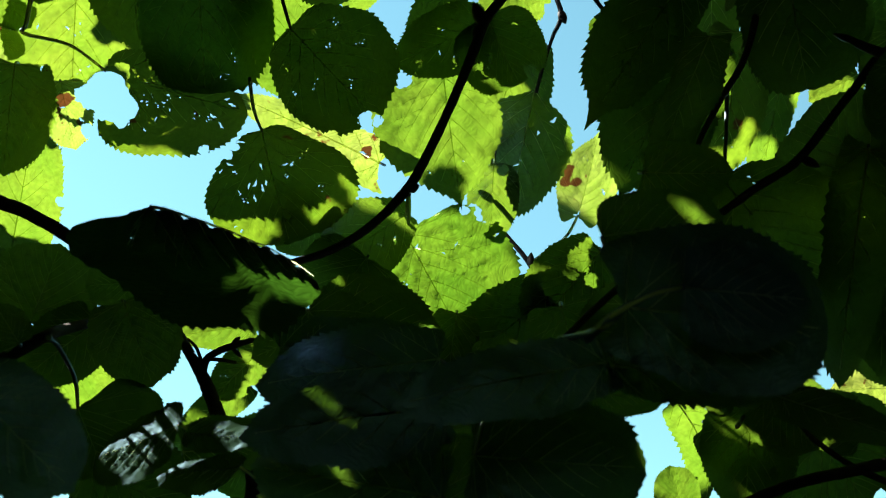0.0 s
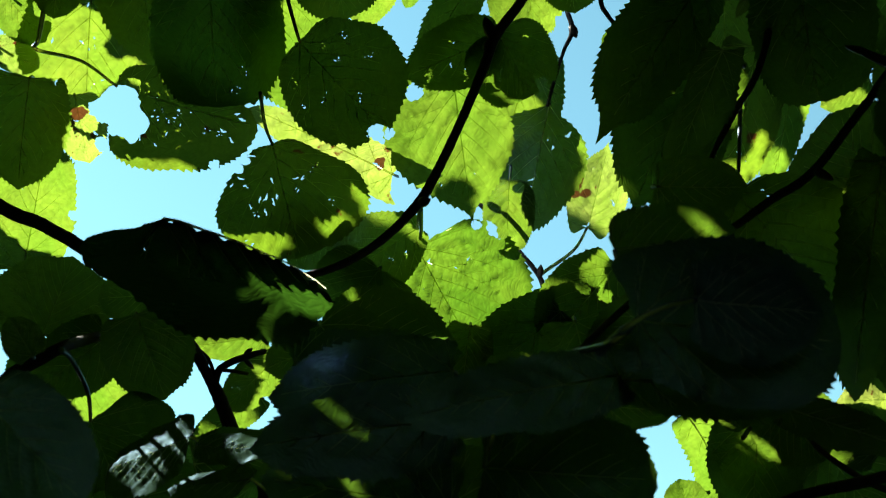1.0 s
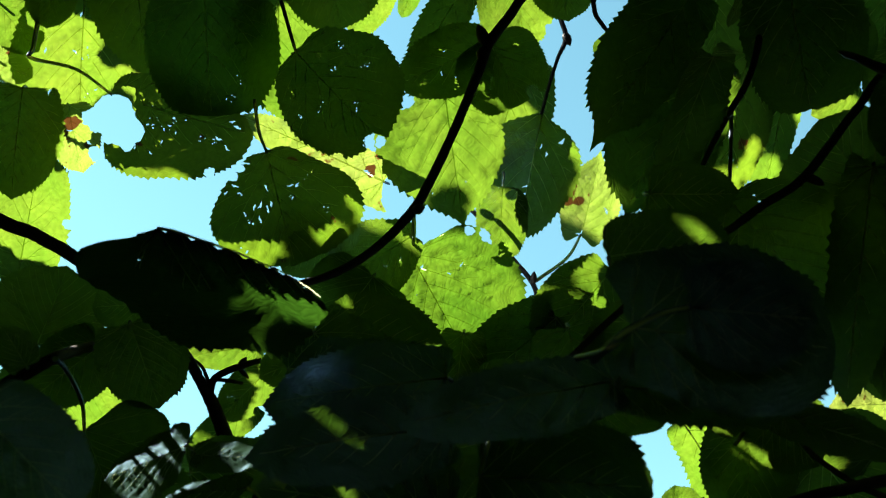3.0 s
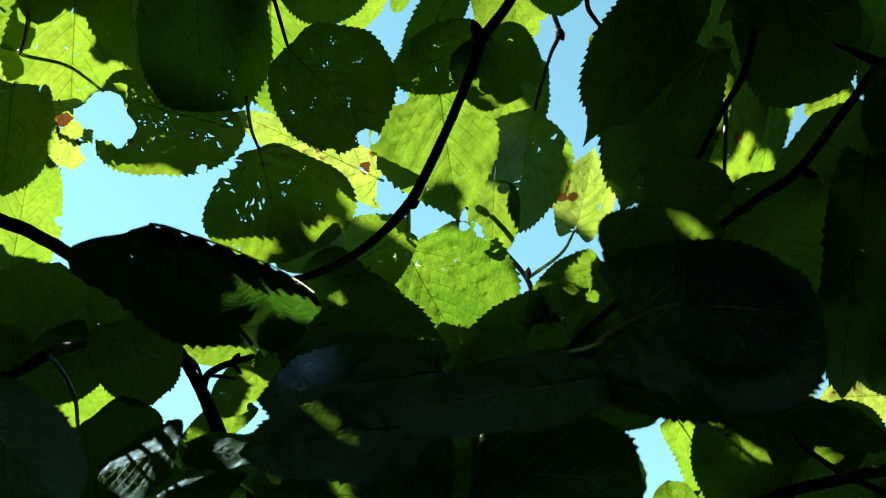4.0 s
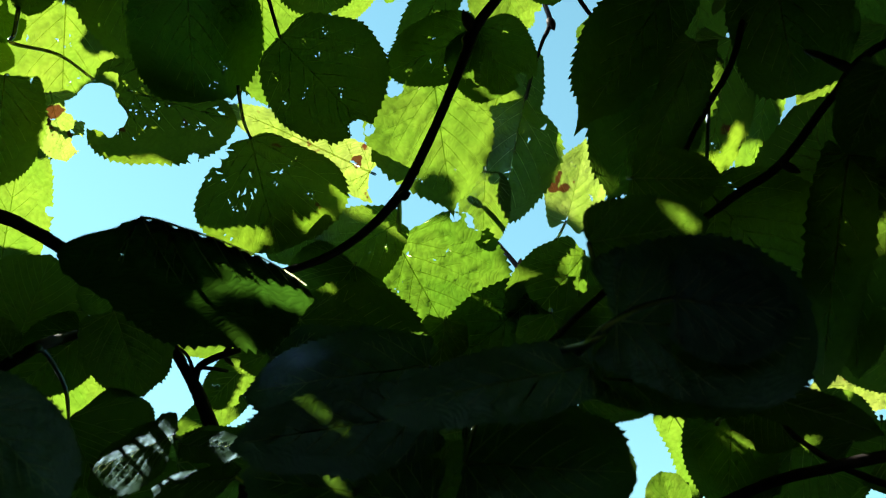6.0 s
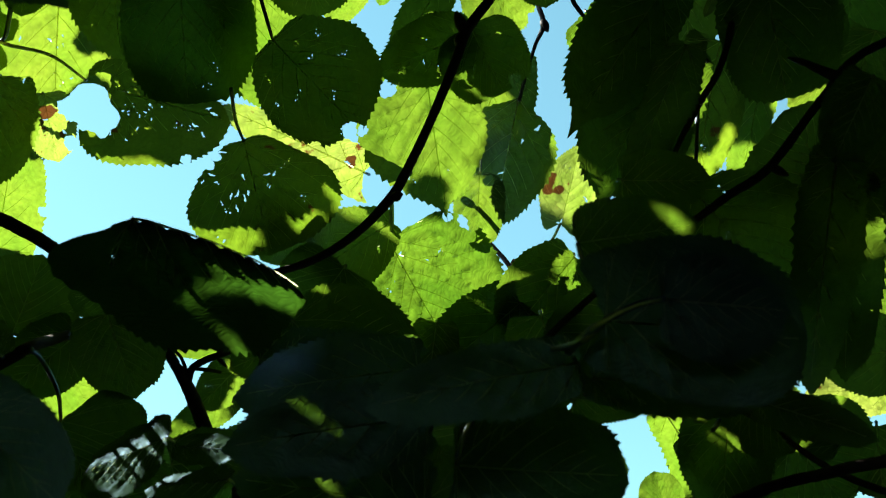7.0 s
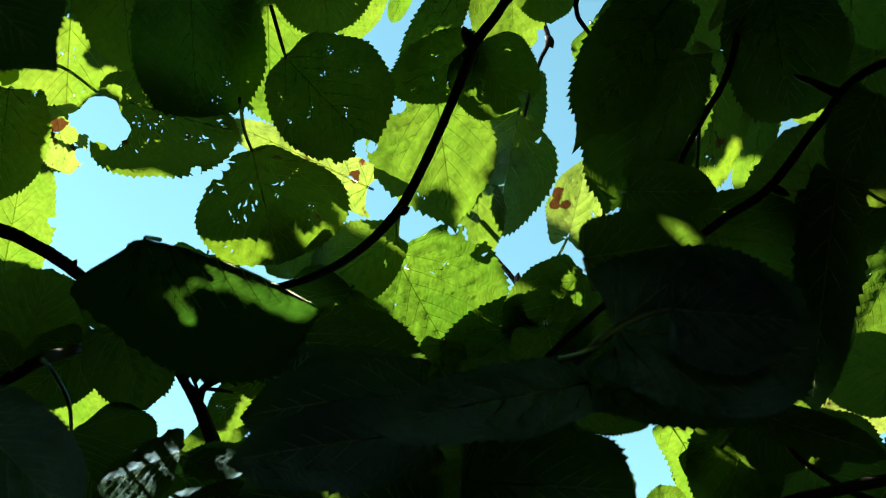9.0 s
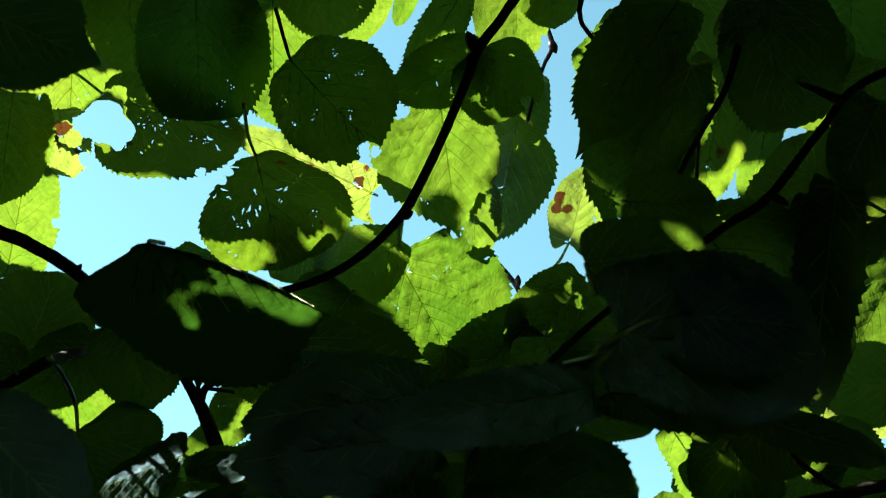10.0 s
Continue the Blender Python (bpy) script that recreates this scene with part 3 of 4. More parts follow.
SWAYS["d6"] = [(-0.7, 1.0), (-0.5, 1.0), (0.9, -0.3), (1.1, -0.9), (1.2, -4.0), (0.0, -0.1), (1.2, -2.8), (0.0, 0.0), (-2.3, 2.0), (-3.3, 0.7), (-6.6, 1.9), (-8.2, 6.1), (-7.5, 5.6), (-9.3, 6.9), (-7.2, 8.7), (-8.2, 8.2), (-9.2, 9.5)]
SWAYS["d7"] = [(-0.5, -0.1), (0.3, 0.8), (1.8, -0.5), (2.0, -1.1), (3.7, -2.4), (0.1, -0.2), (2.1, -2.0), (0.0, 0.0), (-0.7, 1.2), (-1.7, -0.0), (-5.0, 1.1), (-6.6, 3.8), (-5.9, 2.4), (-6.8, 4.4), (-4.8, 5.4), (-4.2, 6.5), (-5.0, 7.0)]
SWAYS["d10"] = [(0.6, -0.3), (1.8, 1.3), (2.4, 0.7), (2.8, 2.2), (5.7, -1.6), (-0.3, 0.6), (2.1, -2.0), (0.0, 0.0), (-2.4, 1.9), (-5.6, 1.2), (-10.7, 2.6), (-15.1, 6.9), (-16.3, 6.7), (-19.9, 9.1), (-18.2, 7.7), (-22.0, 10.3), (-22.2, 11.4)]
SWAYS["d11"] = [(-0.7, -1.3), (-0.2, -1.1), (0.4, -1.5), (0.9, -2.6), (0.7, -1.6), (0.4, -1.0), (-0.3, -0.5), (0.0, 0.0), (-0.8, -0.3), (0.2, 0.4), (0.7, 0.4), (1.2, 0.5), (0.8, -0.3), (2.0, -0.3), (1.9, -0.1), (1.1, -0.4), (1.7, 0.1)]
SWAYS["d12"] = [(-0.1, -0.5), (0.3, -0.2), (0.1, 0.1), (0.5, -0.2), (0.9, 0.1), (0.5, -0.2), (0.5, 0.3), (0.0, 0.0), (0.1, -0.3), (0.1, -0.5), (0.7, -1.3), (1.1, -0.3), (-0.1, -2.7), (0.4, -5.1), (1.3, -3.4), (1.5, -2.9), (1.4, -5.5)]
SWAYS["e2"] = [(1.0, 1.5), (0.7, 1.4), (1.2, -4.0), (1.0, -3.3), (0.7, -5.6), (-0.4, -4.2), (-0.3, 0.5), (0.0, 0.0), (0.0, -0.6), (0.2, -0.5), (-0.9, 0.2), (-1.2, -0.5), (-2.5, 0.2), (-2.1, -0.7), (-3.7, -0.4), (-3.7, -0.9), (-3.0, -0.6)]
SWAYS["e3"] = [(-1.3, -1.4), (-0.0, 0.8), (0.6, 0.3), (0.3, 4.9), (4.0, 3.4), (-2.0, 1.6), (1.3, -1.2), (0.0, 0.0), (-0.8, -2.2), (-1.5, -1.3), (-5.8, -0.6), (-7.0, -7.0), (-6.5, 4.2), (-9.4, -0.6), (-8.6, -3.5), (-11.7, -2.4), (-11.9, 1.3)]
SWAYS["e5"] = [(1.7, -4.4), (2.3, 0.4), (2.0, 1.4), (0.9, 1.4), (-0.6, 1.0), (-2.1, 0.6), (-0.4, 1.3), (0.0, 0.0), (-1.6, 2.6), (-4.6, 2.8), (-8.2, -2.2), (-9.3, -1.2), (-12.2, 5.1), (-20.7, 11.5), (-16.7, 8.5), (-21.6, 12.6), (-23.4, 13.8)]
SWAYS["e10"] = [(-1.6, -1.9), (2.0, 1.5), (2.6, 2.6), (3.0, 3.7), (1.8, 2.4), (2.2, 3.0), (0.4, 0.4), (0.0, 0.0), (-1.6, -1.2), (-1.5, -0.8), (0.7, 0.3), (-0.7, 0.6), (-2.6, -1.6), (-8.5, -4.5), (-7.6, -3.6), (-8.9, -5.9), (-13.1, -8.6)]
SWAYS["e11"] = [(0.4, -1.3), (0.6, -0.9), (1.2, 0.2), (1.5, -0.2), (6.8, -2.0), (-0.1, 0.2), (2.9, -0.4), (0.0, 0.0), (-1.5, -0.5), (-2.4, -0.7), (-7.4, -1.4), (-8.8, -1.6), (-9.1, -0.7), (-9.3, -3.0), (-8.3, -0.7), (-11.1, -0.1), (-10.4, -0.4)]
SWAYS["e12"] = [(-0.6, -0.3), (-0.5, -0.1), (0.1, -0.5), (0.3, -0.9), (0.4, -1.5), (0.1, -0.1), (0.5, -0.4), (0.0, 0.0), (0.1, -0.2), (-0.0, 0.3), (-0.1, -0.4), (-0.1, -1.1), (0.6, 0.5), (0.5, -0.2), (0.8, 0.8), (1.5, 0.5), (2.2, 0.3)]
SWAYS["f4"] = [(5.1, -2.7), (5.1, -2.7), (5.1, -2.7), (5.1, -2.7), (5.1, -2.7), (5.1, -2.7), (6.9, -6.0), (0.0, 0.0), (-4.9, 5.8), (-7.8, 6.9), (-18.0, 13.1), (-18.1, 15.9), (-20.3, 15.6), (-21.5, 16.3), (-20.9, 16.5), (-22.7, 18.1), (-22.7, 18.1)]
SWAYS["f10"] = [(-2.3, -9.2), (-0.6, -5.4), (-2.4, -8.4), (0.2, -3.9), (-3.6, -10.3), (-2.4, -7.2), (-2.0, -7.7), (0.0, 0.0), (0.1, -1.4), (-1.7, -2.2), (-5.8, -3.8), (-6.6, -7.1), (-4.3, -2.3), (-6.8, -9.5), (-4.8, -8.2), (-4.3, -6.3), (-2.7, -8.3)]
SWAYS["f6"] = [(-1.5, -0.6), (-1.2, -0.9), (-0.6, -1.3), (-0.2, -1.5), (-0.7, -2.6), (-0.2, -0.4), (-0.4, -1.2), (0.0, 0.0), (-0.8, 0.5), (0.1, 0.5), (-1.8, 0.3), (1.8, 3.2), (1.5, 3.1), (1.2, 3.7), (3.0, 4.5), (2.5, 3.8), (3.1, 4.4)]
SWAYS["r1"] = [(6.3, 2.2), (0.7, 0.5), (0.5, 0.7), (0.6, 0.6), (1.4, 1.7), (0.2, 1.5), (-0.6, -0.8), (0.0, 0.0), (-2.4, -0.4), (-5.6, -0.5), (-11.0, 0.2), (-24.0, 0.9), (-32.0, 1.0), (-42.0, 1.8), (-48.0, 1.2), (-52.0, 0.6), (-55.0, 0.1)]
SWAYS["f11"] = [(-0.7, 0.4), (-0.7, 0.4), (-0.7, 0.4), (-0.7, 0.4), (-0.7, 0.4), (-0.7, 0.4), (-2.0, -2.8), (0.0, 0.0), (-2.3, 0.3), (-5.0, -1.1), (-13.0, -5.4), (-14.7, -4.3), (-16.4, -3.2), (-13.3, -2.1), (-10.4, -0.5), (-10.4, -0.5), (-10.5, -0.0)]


# ---- ground and tree ----
def ground_sheet():
    n, half = 24, 300.0
    verts, faces = [], []
    for j in range(n + 1):
        for i in range(n + 1):
            x, y = [half * math.copysign(abs(2 * k / n - 1) ** 2.5, 2 * k / n - 1) for k in (i, j)]
            verts.append((x, y, 0.04 * noise.noise(Vector((x * 0.3, y * 0.3, 0)))))
    for j in range(n):
        for i in range(n):
            a = j * (n + 1) + i
            faces.append((a, a + 1, a + n + 2, a + n + 1))
    ob = new("ground", mesh_of("ground", verts, faces, GROUND))
    return tagged(ob, "shaded rough grass under the lime tree", "ground", kind="structure")


ground_sheet()

TREE_FOOT = Vector((1.9, -0.9, 0.0))
tree = new("lime_tree")
tree.location = TREE_FOOT
tagged(tree, "lime tree with a grey trunk and dense green crown", "tree")


def tree_part(name, rows, knots, sides=12):
    a, b = tube(spline([(x - TREE_FOOT.x, y - TREE_FOOT.y, z, r) for x, y, z, r in rows], 8), sides, knots, 3)
    part(name, mesh_of(name, a, b, TRUNK), tree)


tree_part("trunk", [(1.9, -0.9, -0.1, 0.30), (1.88, -0.9, 0.25, 0.22), (1.85, -0.88, 1.0, 0.18), (1.8, -0.85, 2.0, 0.16), (1.75, -0.8, 3.2, 0.13), (1.75, -0.8, 5.0, 0.07)], 0.12, 16)


def limb(rows):
    pts = [(1.8, -0.85, 2.1, 0.07)] + [(*at(x, y, z), r) for x, y, z, r in rows]
    tree_part("limb", pts, 0.10)


limb([(2500, 100, 1.1, 0.03), (2050, -250, 1.05, 0.024), (1500, -380, 1.05, 0.019), (1000, -360, 1.02, 0.015), (500, -380, 1.05, 0.011), (100, -420, 1.1, 0.006)])
limb([(2500, 700, 0.95, 0.03), (2000, 1000, 0.8, 0.024), (1500, 1180, 0.76, 0.019), (700, 1230, 0.8, 0.016), (-200, 1170, 0.8, 0.012), (-640, 800, 0.8, 0.008), (-720, 600, 0.85, 0.005)])

# ---- branches ----
B1 = twig("curving dark brown branch with buds among sunlit leaves",
          [[(1010, -340, 1.0, 19.2), (940, -90, 0.82, 17.8), (893, 0, 0.76, 17.8), (848, 62, 0.74, 18.5), (822, 130, 0.74, 17.8), (782, 225, 0.74, 17.0), (744, 305, 0.73, 17.8), (712, 360, 0.73, 18.5), (655, 420, 0.73, 16.3), (590, 464, 0.73, 14.8), (520, 490, 0.73, 14.1), (440, 505, 0.72, 11.8), (350, 500, 0.72, 10.4)]],
          [((842, 68, 0.74), (826, 32), 24), ((712, 362, 0.725), (733, 354), 20), ((838, 72, 0.74), (832, 100), 26)], "a9", 0.74)
B2 = twig("dark arching branch in front of blue sky",
          [[(-690, 690, 0.83, 24), (-420, 470, 0.8, 26), (-150, 352, 0.76, 27), (0, 392, 0.72, 25), (60, 418, 0.71, 24), (108, 446, 0.71, 24), (150, 478, 0.71, 22), (230, 540, 0.71, 20), (300, 610, 0.72, 18), (330, 655, 0.73, 17)]],
          [((128, 460, 0.705), (138, 444), 12)], "c2", 0.71)
B3 = twig("dark near branch under drooping leaves",
          [[(-640, 760, 0.75, 26), (-150, 735, 0.6, 26), (0, 664, 0.58, 25), (75, 624, 0.59, 22), (115, 611, 0.64, 20), (150, 601, 0.705, 18), (200, 590, 0.79, 14)]], (), "e12", 0.58)
B4 = twig("dark forked twig in a gap of blue sky",
          [[(330, 1170, 0.8, 30), (440, 900, 0.76, 27), (384, 775, 0.74, 26), (360, 715, 0.74, 25), (344, 682, 0.74, 22), (318, 640, 0.74, 16), (290, 600, 0.74, 12)],
           [(348, 690, 0.74, 17), (356, 664, 0.74, 14), (378, 648, 0.74, 13), (410, 636, 0.74, 12), (440, 628, 0.75, 9)],
           [(362, 662, 0.74, 7), (385, 664, 0.74, 7), (408, 668, 0.75, 6)],
           [(350, 672, 0.74, 7), (338, 642, 0.74, 6), (322, 626, 0.74, 5)]],
          [((402, 638, 0.74), (416, 622), 12), ((400, 640, 0.74), (420, 660), 9)], "c7", 0.74)
B5 = twig("thin dark hanging twig with a knotty bud",
          [[(960, -340, 1.0, 10.2), (955, -120, 0.88, 9.3), (966, 0, 0.88, 8.5), (980, 52, 0.88, 9.3), (966, 90, 0.88, 6.8), (950, 140, 0.88, 6.0), (937, 190, 0.88, 6.0)]],
          [((978, 46, 0.88), (988, 68), 17)], "b4", 0.88)
B6 = twig("slender twig crossing a patch of sky with pale stalks",
          [[(1000, 1190, 0.8, 15.6), (985, 800, 0.89, 12.5), (950, 590, 0.89, 10.1), (936, 528, 0.89, 9.4), (924, 489, 0.89, 9.4), (880, 436, 0.89, 7.8), (838, 384, 0.89, 7.8), (803, 347, 0.89, 8.6)]],
          [((926, 492, 0.885), (928, 470), 13), ((806, 352, 0.885), (796, 336), 14)], "b1", 0.89)
B7 = twig("dark near branch crossing shaded leaves",
          [[(2040, -240, 1.03, 18.2), (1760, 0, 0.68, 18.2), (1568, 98, 0.58, 15.2), (1490, 185, 0.57, 15.2), (1400, 302, 0.57, 16.0), (1330, 350, 0.56, 15.2), (1262, 400, 0.56, 13.7), (1190, 448, 0.55, 12.9), (1110, 510, 0.55, 12.2), (1040, 572, 0.54, 12.2), (985, 625, 0.54, 11.4), (920, 672, 0.53, 9.9), (840, 720, 0.53, 7.6)]],
          [((1404, 300, 0.565), (1436, 316), 18)], "d10", 0.56)
B8 = twig("short dark twig with a pointed bud",
          [[(2140, -170, 1.05, 20), (1740, 150, 0.62, 22), (1568, 128, 0.55, 22), (1515, 112, 0.55, 18), (1480, 96, 0.55, 12)]],
          [((1490, 100, 0.55), (1448, 86), 13)], "f4", 0.55)
B9 = twig("thin shaded twig between dark leaves",
          [[(1420, -260, 1.0, 14), (1350, -60, 0.78, 13), (1312, 108, 0.66, 12), (1270, 190, 0.655, 12), (1236, 255, 0.655, 10), (1214, 305, 0.655, 8)]],
          [((1268, 195, 0.65), (1280, 176), 12)], "e3", 0.66)
B10 = twig("dark lower branch among shaded leaves",
           [[(1950, 920, 0.72, 24), (1720, 815, 0.6, 24), (1568, 832, 0.58, 22), (1480, 850, 0.58, 21), (1380, 875, 0.58, 20), (1250, 930, 0.58, 17)],
            [(1640, 900, 0.6, 14), (1510, 850, 0.61, 12), (1430, 800, 0.62, 10), (1400, 770, 0.62, 8)]], (), "d4", 0.58)
B11 = twig("tiny twig ending in a narrow bud",
           [[(1110, -340, 1.0, 12), (1040, -60, 0.8, 10), (1030, 0, 0.78, 9), (1044, 30, 0.78, 8), (1070, 60, 0.78, 7)]], (), "b4", 0.78)


def lf(b, *a, **k):
    return leaf((b[0], b[1]), *a, **k)


SUNNY, DARK, OLD = "sunlit yellow-green lime leaf, light shining through", "shaded dark green lime leaf with toothed edge", "yellowing sunlit lime leaf with brown spots"

# upper left
lf(B2, "d11", (126, -22), (116, 230), 268, 0.915, 0.01, lit=[(85, 62, 50), (100, 120, 50), (130, 50, 22), (150, 128, 22), (200, 128, 14), (232, 146, 12)], label=SUNNY, bites=[(182, 208, 52), (140, 205, 24), (56, 172, 24), (112, 226, 24), (88, 206, 8), (40, 28, 16), (120, 16, 5), (108, 84, 5), (60, 82, 6)], brown=[(80, 196, 12), (118, 200, 12)], stalk=[(140, -90, 0.92)], specks=8, lobe=0.10, point=0.05, lean=-0.04, belly=0.95, blunt=1.0, taper=0.9)
lf(B2, "a1", (176, 156), (424, 226), 178, 0.858, 0.0, mat=LEAF_RAGGED, lit=[(405, 178, 14)], bites=[(180, 206, 46), (160, 200, 34), (196, 162, 22), (205, 234, 12), (213, 247, 5), (398, 214, 7), (390, 206, 6), (365, 232, 7), (378, 250, 7), (345, 294, 10), (228, 222, 4), (246, 208, 3), (276, 210, 4), (262, 240, 4), (240, 258, 4)], specks=34, label="chewed shaded lime leaf with a big round hole", stalk=[(110, 110, 0.86), (30, 90, 0.85), (34, 70, 0.86), (48, -10, 0.88)], curl=0.0, lobe=0.00, point=0.02, lean=0.42, belly=0.63, blunt=0.75, taper=0.64)
lf(B2, "a3", (214, -112), (236, 122), 190, 0.885, specks=6, label=DARK, lobe=0.09, point=0.07, lean=-0.04, belly=0.80, blunt=0.83, taper=1.10)
lf(B2, "a3", (337, -61), (353, 194), 230, 0.83, mat=LEAF_DARKENED, specks=14, label="shaded dark green lime leaf pricked with tiny holes", fold=0.05, lobe=0.09, point=0.01, lean=-0.09, belly=0.90, blunt=0.80, taper=0.50)
lf(B2, "d11", (16, 146), (-6, 345), 152, 0.84, roll=10, label=DARK, bites=[(60, 150, 8)], lobe=0.08, point=0.05, lean=0.03, belly=0.78, blunt=0.65, taper=0.83)
lf(B2, "d11", (96, 176), (122, 296), 92, 0.88, mat=LEAF_OLD, lit=[(105, 245, 50)], bites=[(142, 200, 22), (70, 206, 12), (146, 262, 14), (132, 242, 6), (100, 222, 5)], brown=[(104, 210, 13), (84, 222, 12), (128, 246, 5)], label=OLD, lobe=0.05)
lf(B2, "d11", (-35, -10), (42, 82), 90, 0.9, lit=[(10, 40, 46)], label=SUNNY)
lf(B2, "d11", (70, -70), (58, 40), 90, 0.87, label=DARK, specks=2)
lf(B2, "d11", (-45, 88), (32, 128), 62, 0.9, lit=[(5, 105, 30)], mat=LEAF_OLD, label=OLD)
lf(B2, "d12", (6, 484), (46, 256), 147, 0.9, lit=[(40, 370, 75)], specks=4, bites=[(92, 388, 9)], label=SUNNY, stalk=[(14, 500, 0.84)], lobe=0.09, point=0.01, lean=-0.04, belly=0.77, blunt=0.78, taper=0.60)
lf(B2, "d11", (252, -70), (246, 38), 62, 0.92, lit=[(249, 8, 18)], label=SUNNY)

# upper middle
lf(B1, "a4", (503, 81), (659, 242), 225, 0.76, mat=LEAF_DARKENED, specks=36, bites=[(643, 244, 20), (575, 266, 9)], label="round shaded lime leaf pricked with tiny holes", fold=0.04, stalk=[(496, 60, 0.765), (476, -10, 0.79)], lobe=0.06, point=0.05, lean=-0.09, belly=0.91, blunt=1.22, taper=0.86)
lf(B1, "a4", (470, -30), (478, 198), 150, 0.86, lit=[(505, 40, 34), (468, 150, 24), (478, 95, 18)], label=SUNNY, bites=[(545, 42, 6)])
lf(B1, "a5", (661, 313), (405, 196), 92, 0.872, mat=LEAF_OLD, lit=[(530, 250, 55), (610, 300, 45), (470, 225, 28), (440, 208, 14)], brown=[(640, 294, 9)], bites=[(632, 295, 7), (638, 300, 6), (590, 236, 12), (640, 232, 9)], label=OLD, curl=0.05, lobe=0.13, point=0.02, lean=-0.09, belly=0.50, blunt=0.83, taper=0.77)
lf(B1, "a12", (450, 258), (502, 458), 268, 0.80, specks=24, mat=LEAF_RAGGED, bites=[(440, 352, 8), (430, 356, 6), (452, 360, 8), (438, 378, 7), (458, 350, 6), (449, 322, 6), (492, 318, 6), (503, 314, 6), (388, 298, 12), (402, 286, 9), (412, 276, 8), (396, 316, 7), (378, 330, 5), (420, 262, 8), (405, 332, 6), (412, 368, 5), (548, 452, 14)], lit=[(400, 436, 22), (450, 430, 16), (570, 410, 14), (398, 336, 14), (425, 330, 8)], label="shaded lime leaf with holes and sunlit patches", stalk=[(436, 220, 0.78), (428, 165, 0.79)], fold=0.06, lobe=0.06, point=0.02, lean=-0.07, belly=1.1, blunt=1.35, taper=0.85)
lf(B1, "a7", (768, 136), (806, 400), 230, 0.855, lit=[(760, 215, 62), (700, 262, 40), (835, 215, 26), (690, 310, 20), (800, 250, 26)], label=SUNNY, specks=5, fold=0.05, bites=[(642, 282, 18), (655, 238, 10), (640, 268, 6), (700, 165, 16)], lobe=0.08, point=0.12, lean=0.20, belly=0.88, blunt=0.72, taper=1.7, pleat=0.02)
lf(B1, "a7", (912, 96), (846, 300), 150, 0.90, lit=[(888, 200, 28), (860, 235, 18)], brown=[(868, 216, 7), (874, 224, 6)], label="paler sunlit lime leaf flecked with brown", fold=0.04, lobe=0.06, point=0.03)
lf(B1, "a7", (846, 56), (906, 172), 160, 0.79, specks=4, bites=[(850, 118, 6), (856, 128, 7), (852, 142, 6), (895, 68, 6), (925, 150, 12)], label="shaded ragged lime leaf with a torn hole", stalk=[(836, 50, 0.75)], lobe=0.03, point=0.02, lean=0.05, belly=0.85, blunt=0.7, taper=0.45)
lf(B1, "a7", (852, 66), (682, 140), 120, 0.80, bites=[(802, 126, 13), (814, 138, 8), (792, 144, 6), (712, 170, 12), (690, 160, 7), (765, 118, 5), (735, 182, 8)], specks=8, label="curled shaded lime leaf with torn edges", lobe=0.02, taper=0.85)
lf(B1, "a7", (812, -50), (700, 138), 78, 0.815, bites=[(772, 80, 8), (796, 62, 6), (768, 38, 4), (756, 60, 4)], label=DARK, lobe=0.02, taper=1.1)
lf(B1, "a7", (901, -76), (908, 73), 136, 0.87, lit=[(893, 15, 62)], label=SUNNY, bites=[(960, 40, 12)], lobe=0.09, point=0.05, lean=0.15, belly=0.82, blunt=0.80, taper=0.55)
lf(B5, "b4", (968, -95), (985, 24), 120, 0.84, label=DARK)
lf(B1, "a4", (555, -110), (582, 40), 180, 0.82, label=DARK, specks=4)
lf(B1, "a4", (655, -70), (600, 48), 95, 0.89, lit=[(635, 10, 50)], label=SUNNY)
lf(B1, "a4", (720, -60), (690, 18), 40, 0.9, lit=[(697, 0, 28)], label=SUNNY)
lf(B5, "a8", (936, 186), (892, 416), 184, 0.885, bites=[(933, 246, 5), (944, 262, 6), (906, 318, 6), (904, 332, 5), (968, 236, 8)], label="hanging shaded lime leaf with small tears", stalk=[(937, 184, 0.88)], fold=0.10, specks=6, lobe=0.0, point=0.03, lean=0.10, belly=0.80, blunt=3.0, taper=1.2)
# the hanging leaf's sunlit patch, built as a separate ragged leaf
lf(B5, "e10", (866, 316), (862, 448), 92, 0.868, lit=[(858, 368, 34), (866, 410, 22)], bites=[(846, 318, 8), (882, 330, 10), (892, 372, 5), (826, 410, 20), (820, 345, 5), (880, 446, 9), (850, 420, 4)], label="sunlit patch of the hanging leaf, built as a ragged piece", stalk=[(868, 290, 0.876)], lobe=0.0, blunt=0.5, taper=0.5)

lf(B6, "b2", (1010, 404), (1046, 254), 105, 0.9, mat=LEAF_OLD, lit=[(1030, 340, 32)], brown=[(992, 325, 11), (985, 345, 8), (1006, 345, 8)], bites=[(1055, 362, 7), (975, 320, 10), (1008, 400, 8)], label="yellowing sunlit lime leaf with a brown patch", stalk=[(985, 446, 0.9), (930, 487, 0.89)], specks=3, lobe=0.18, point=0.13, lean=0.05, belly=0.85, blunt=1.24, taper=1.24)

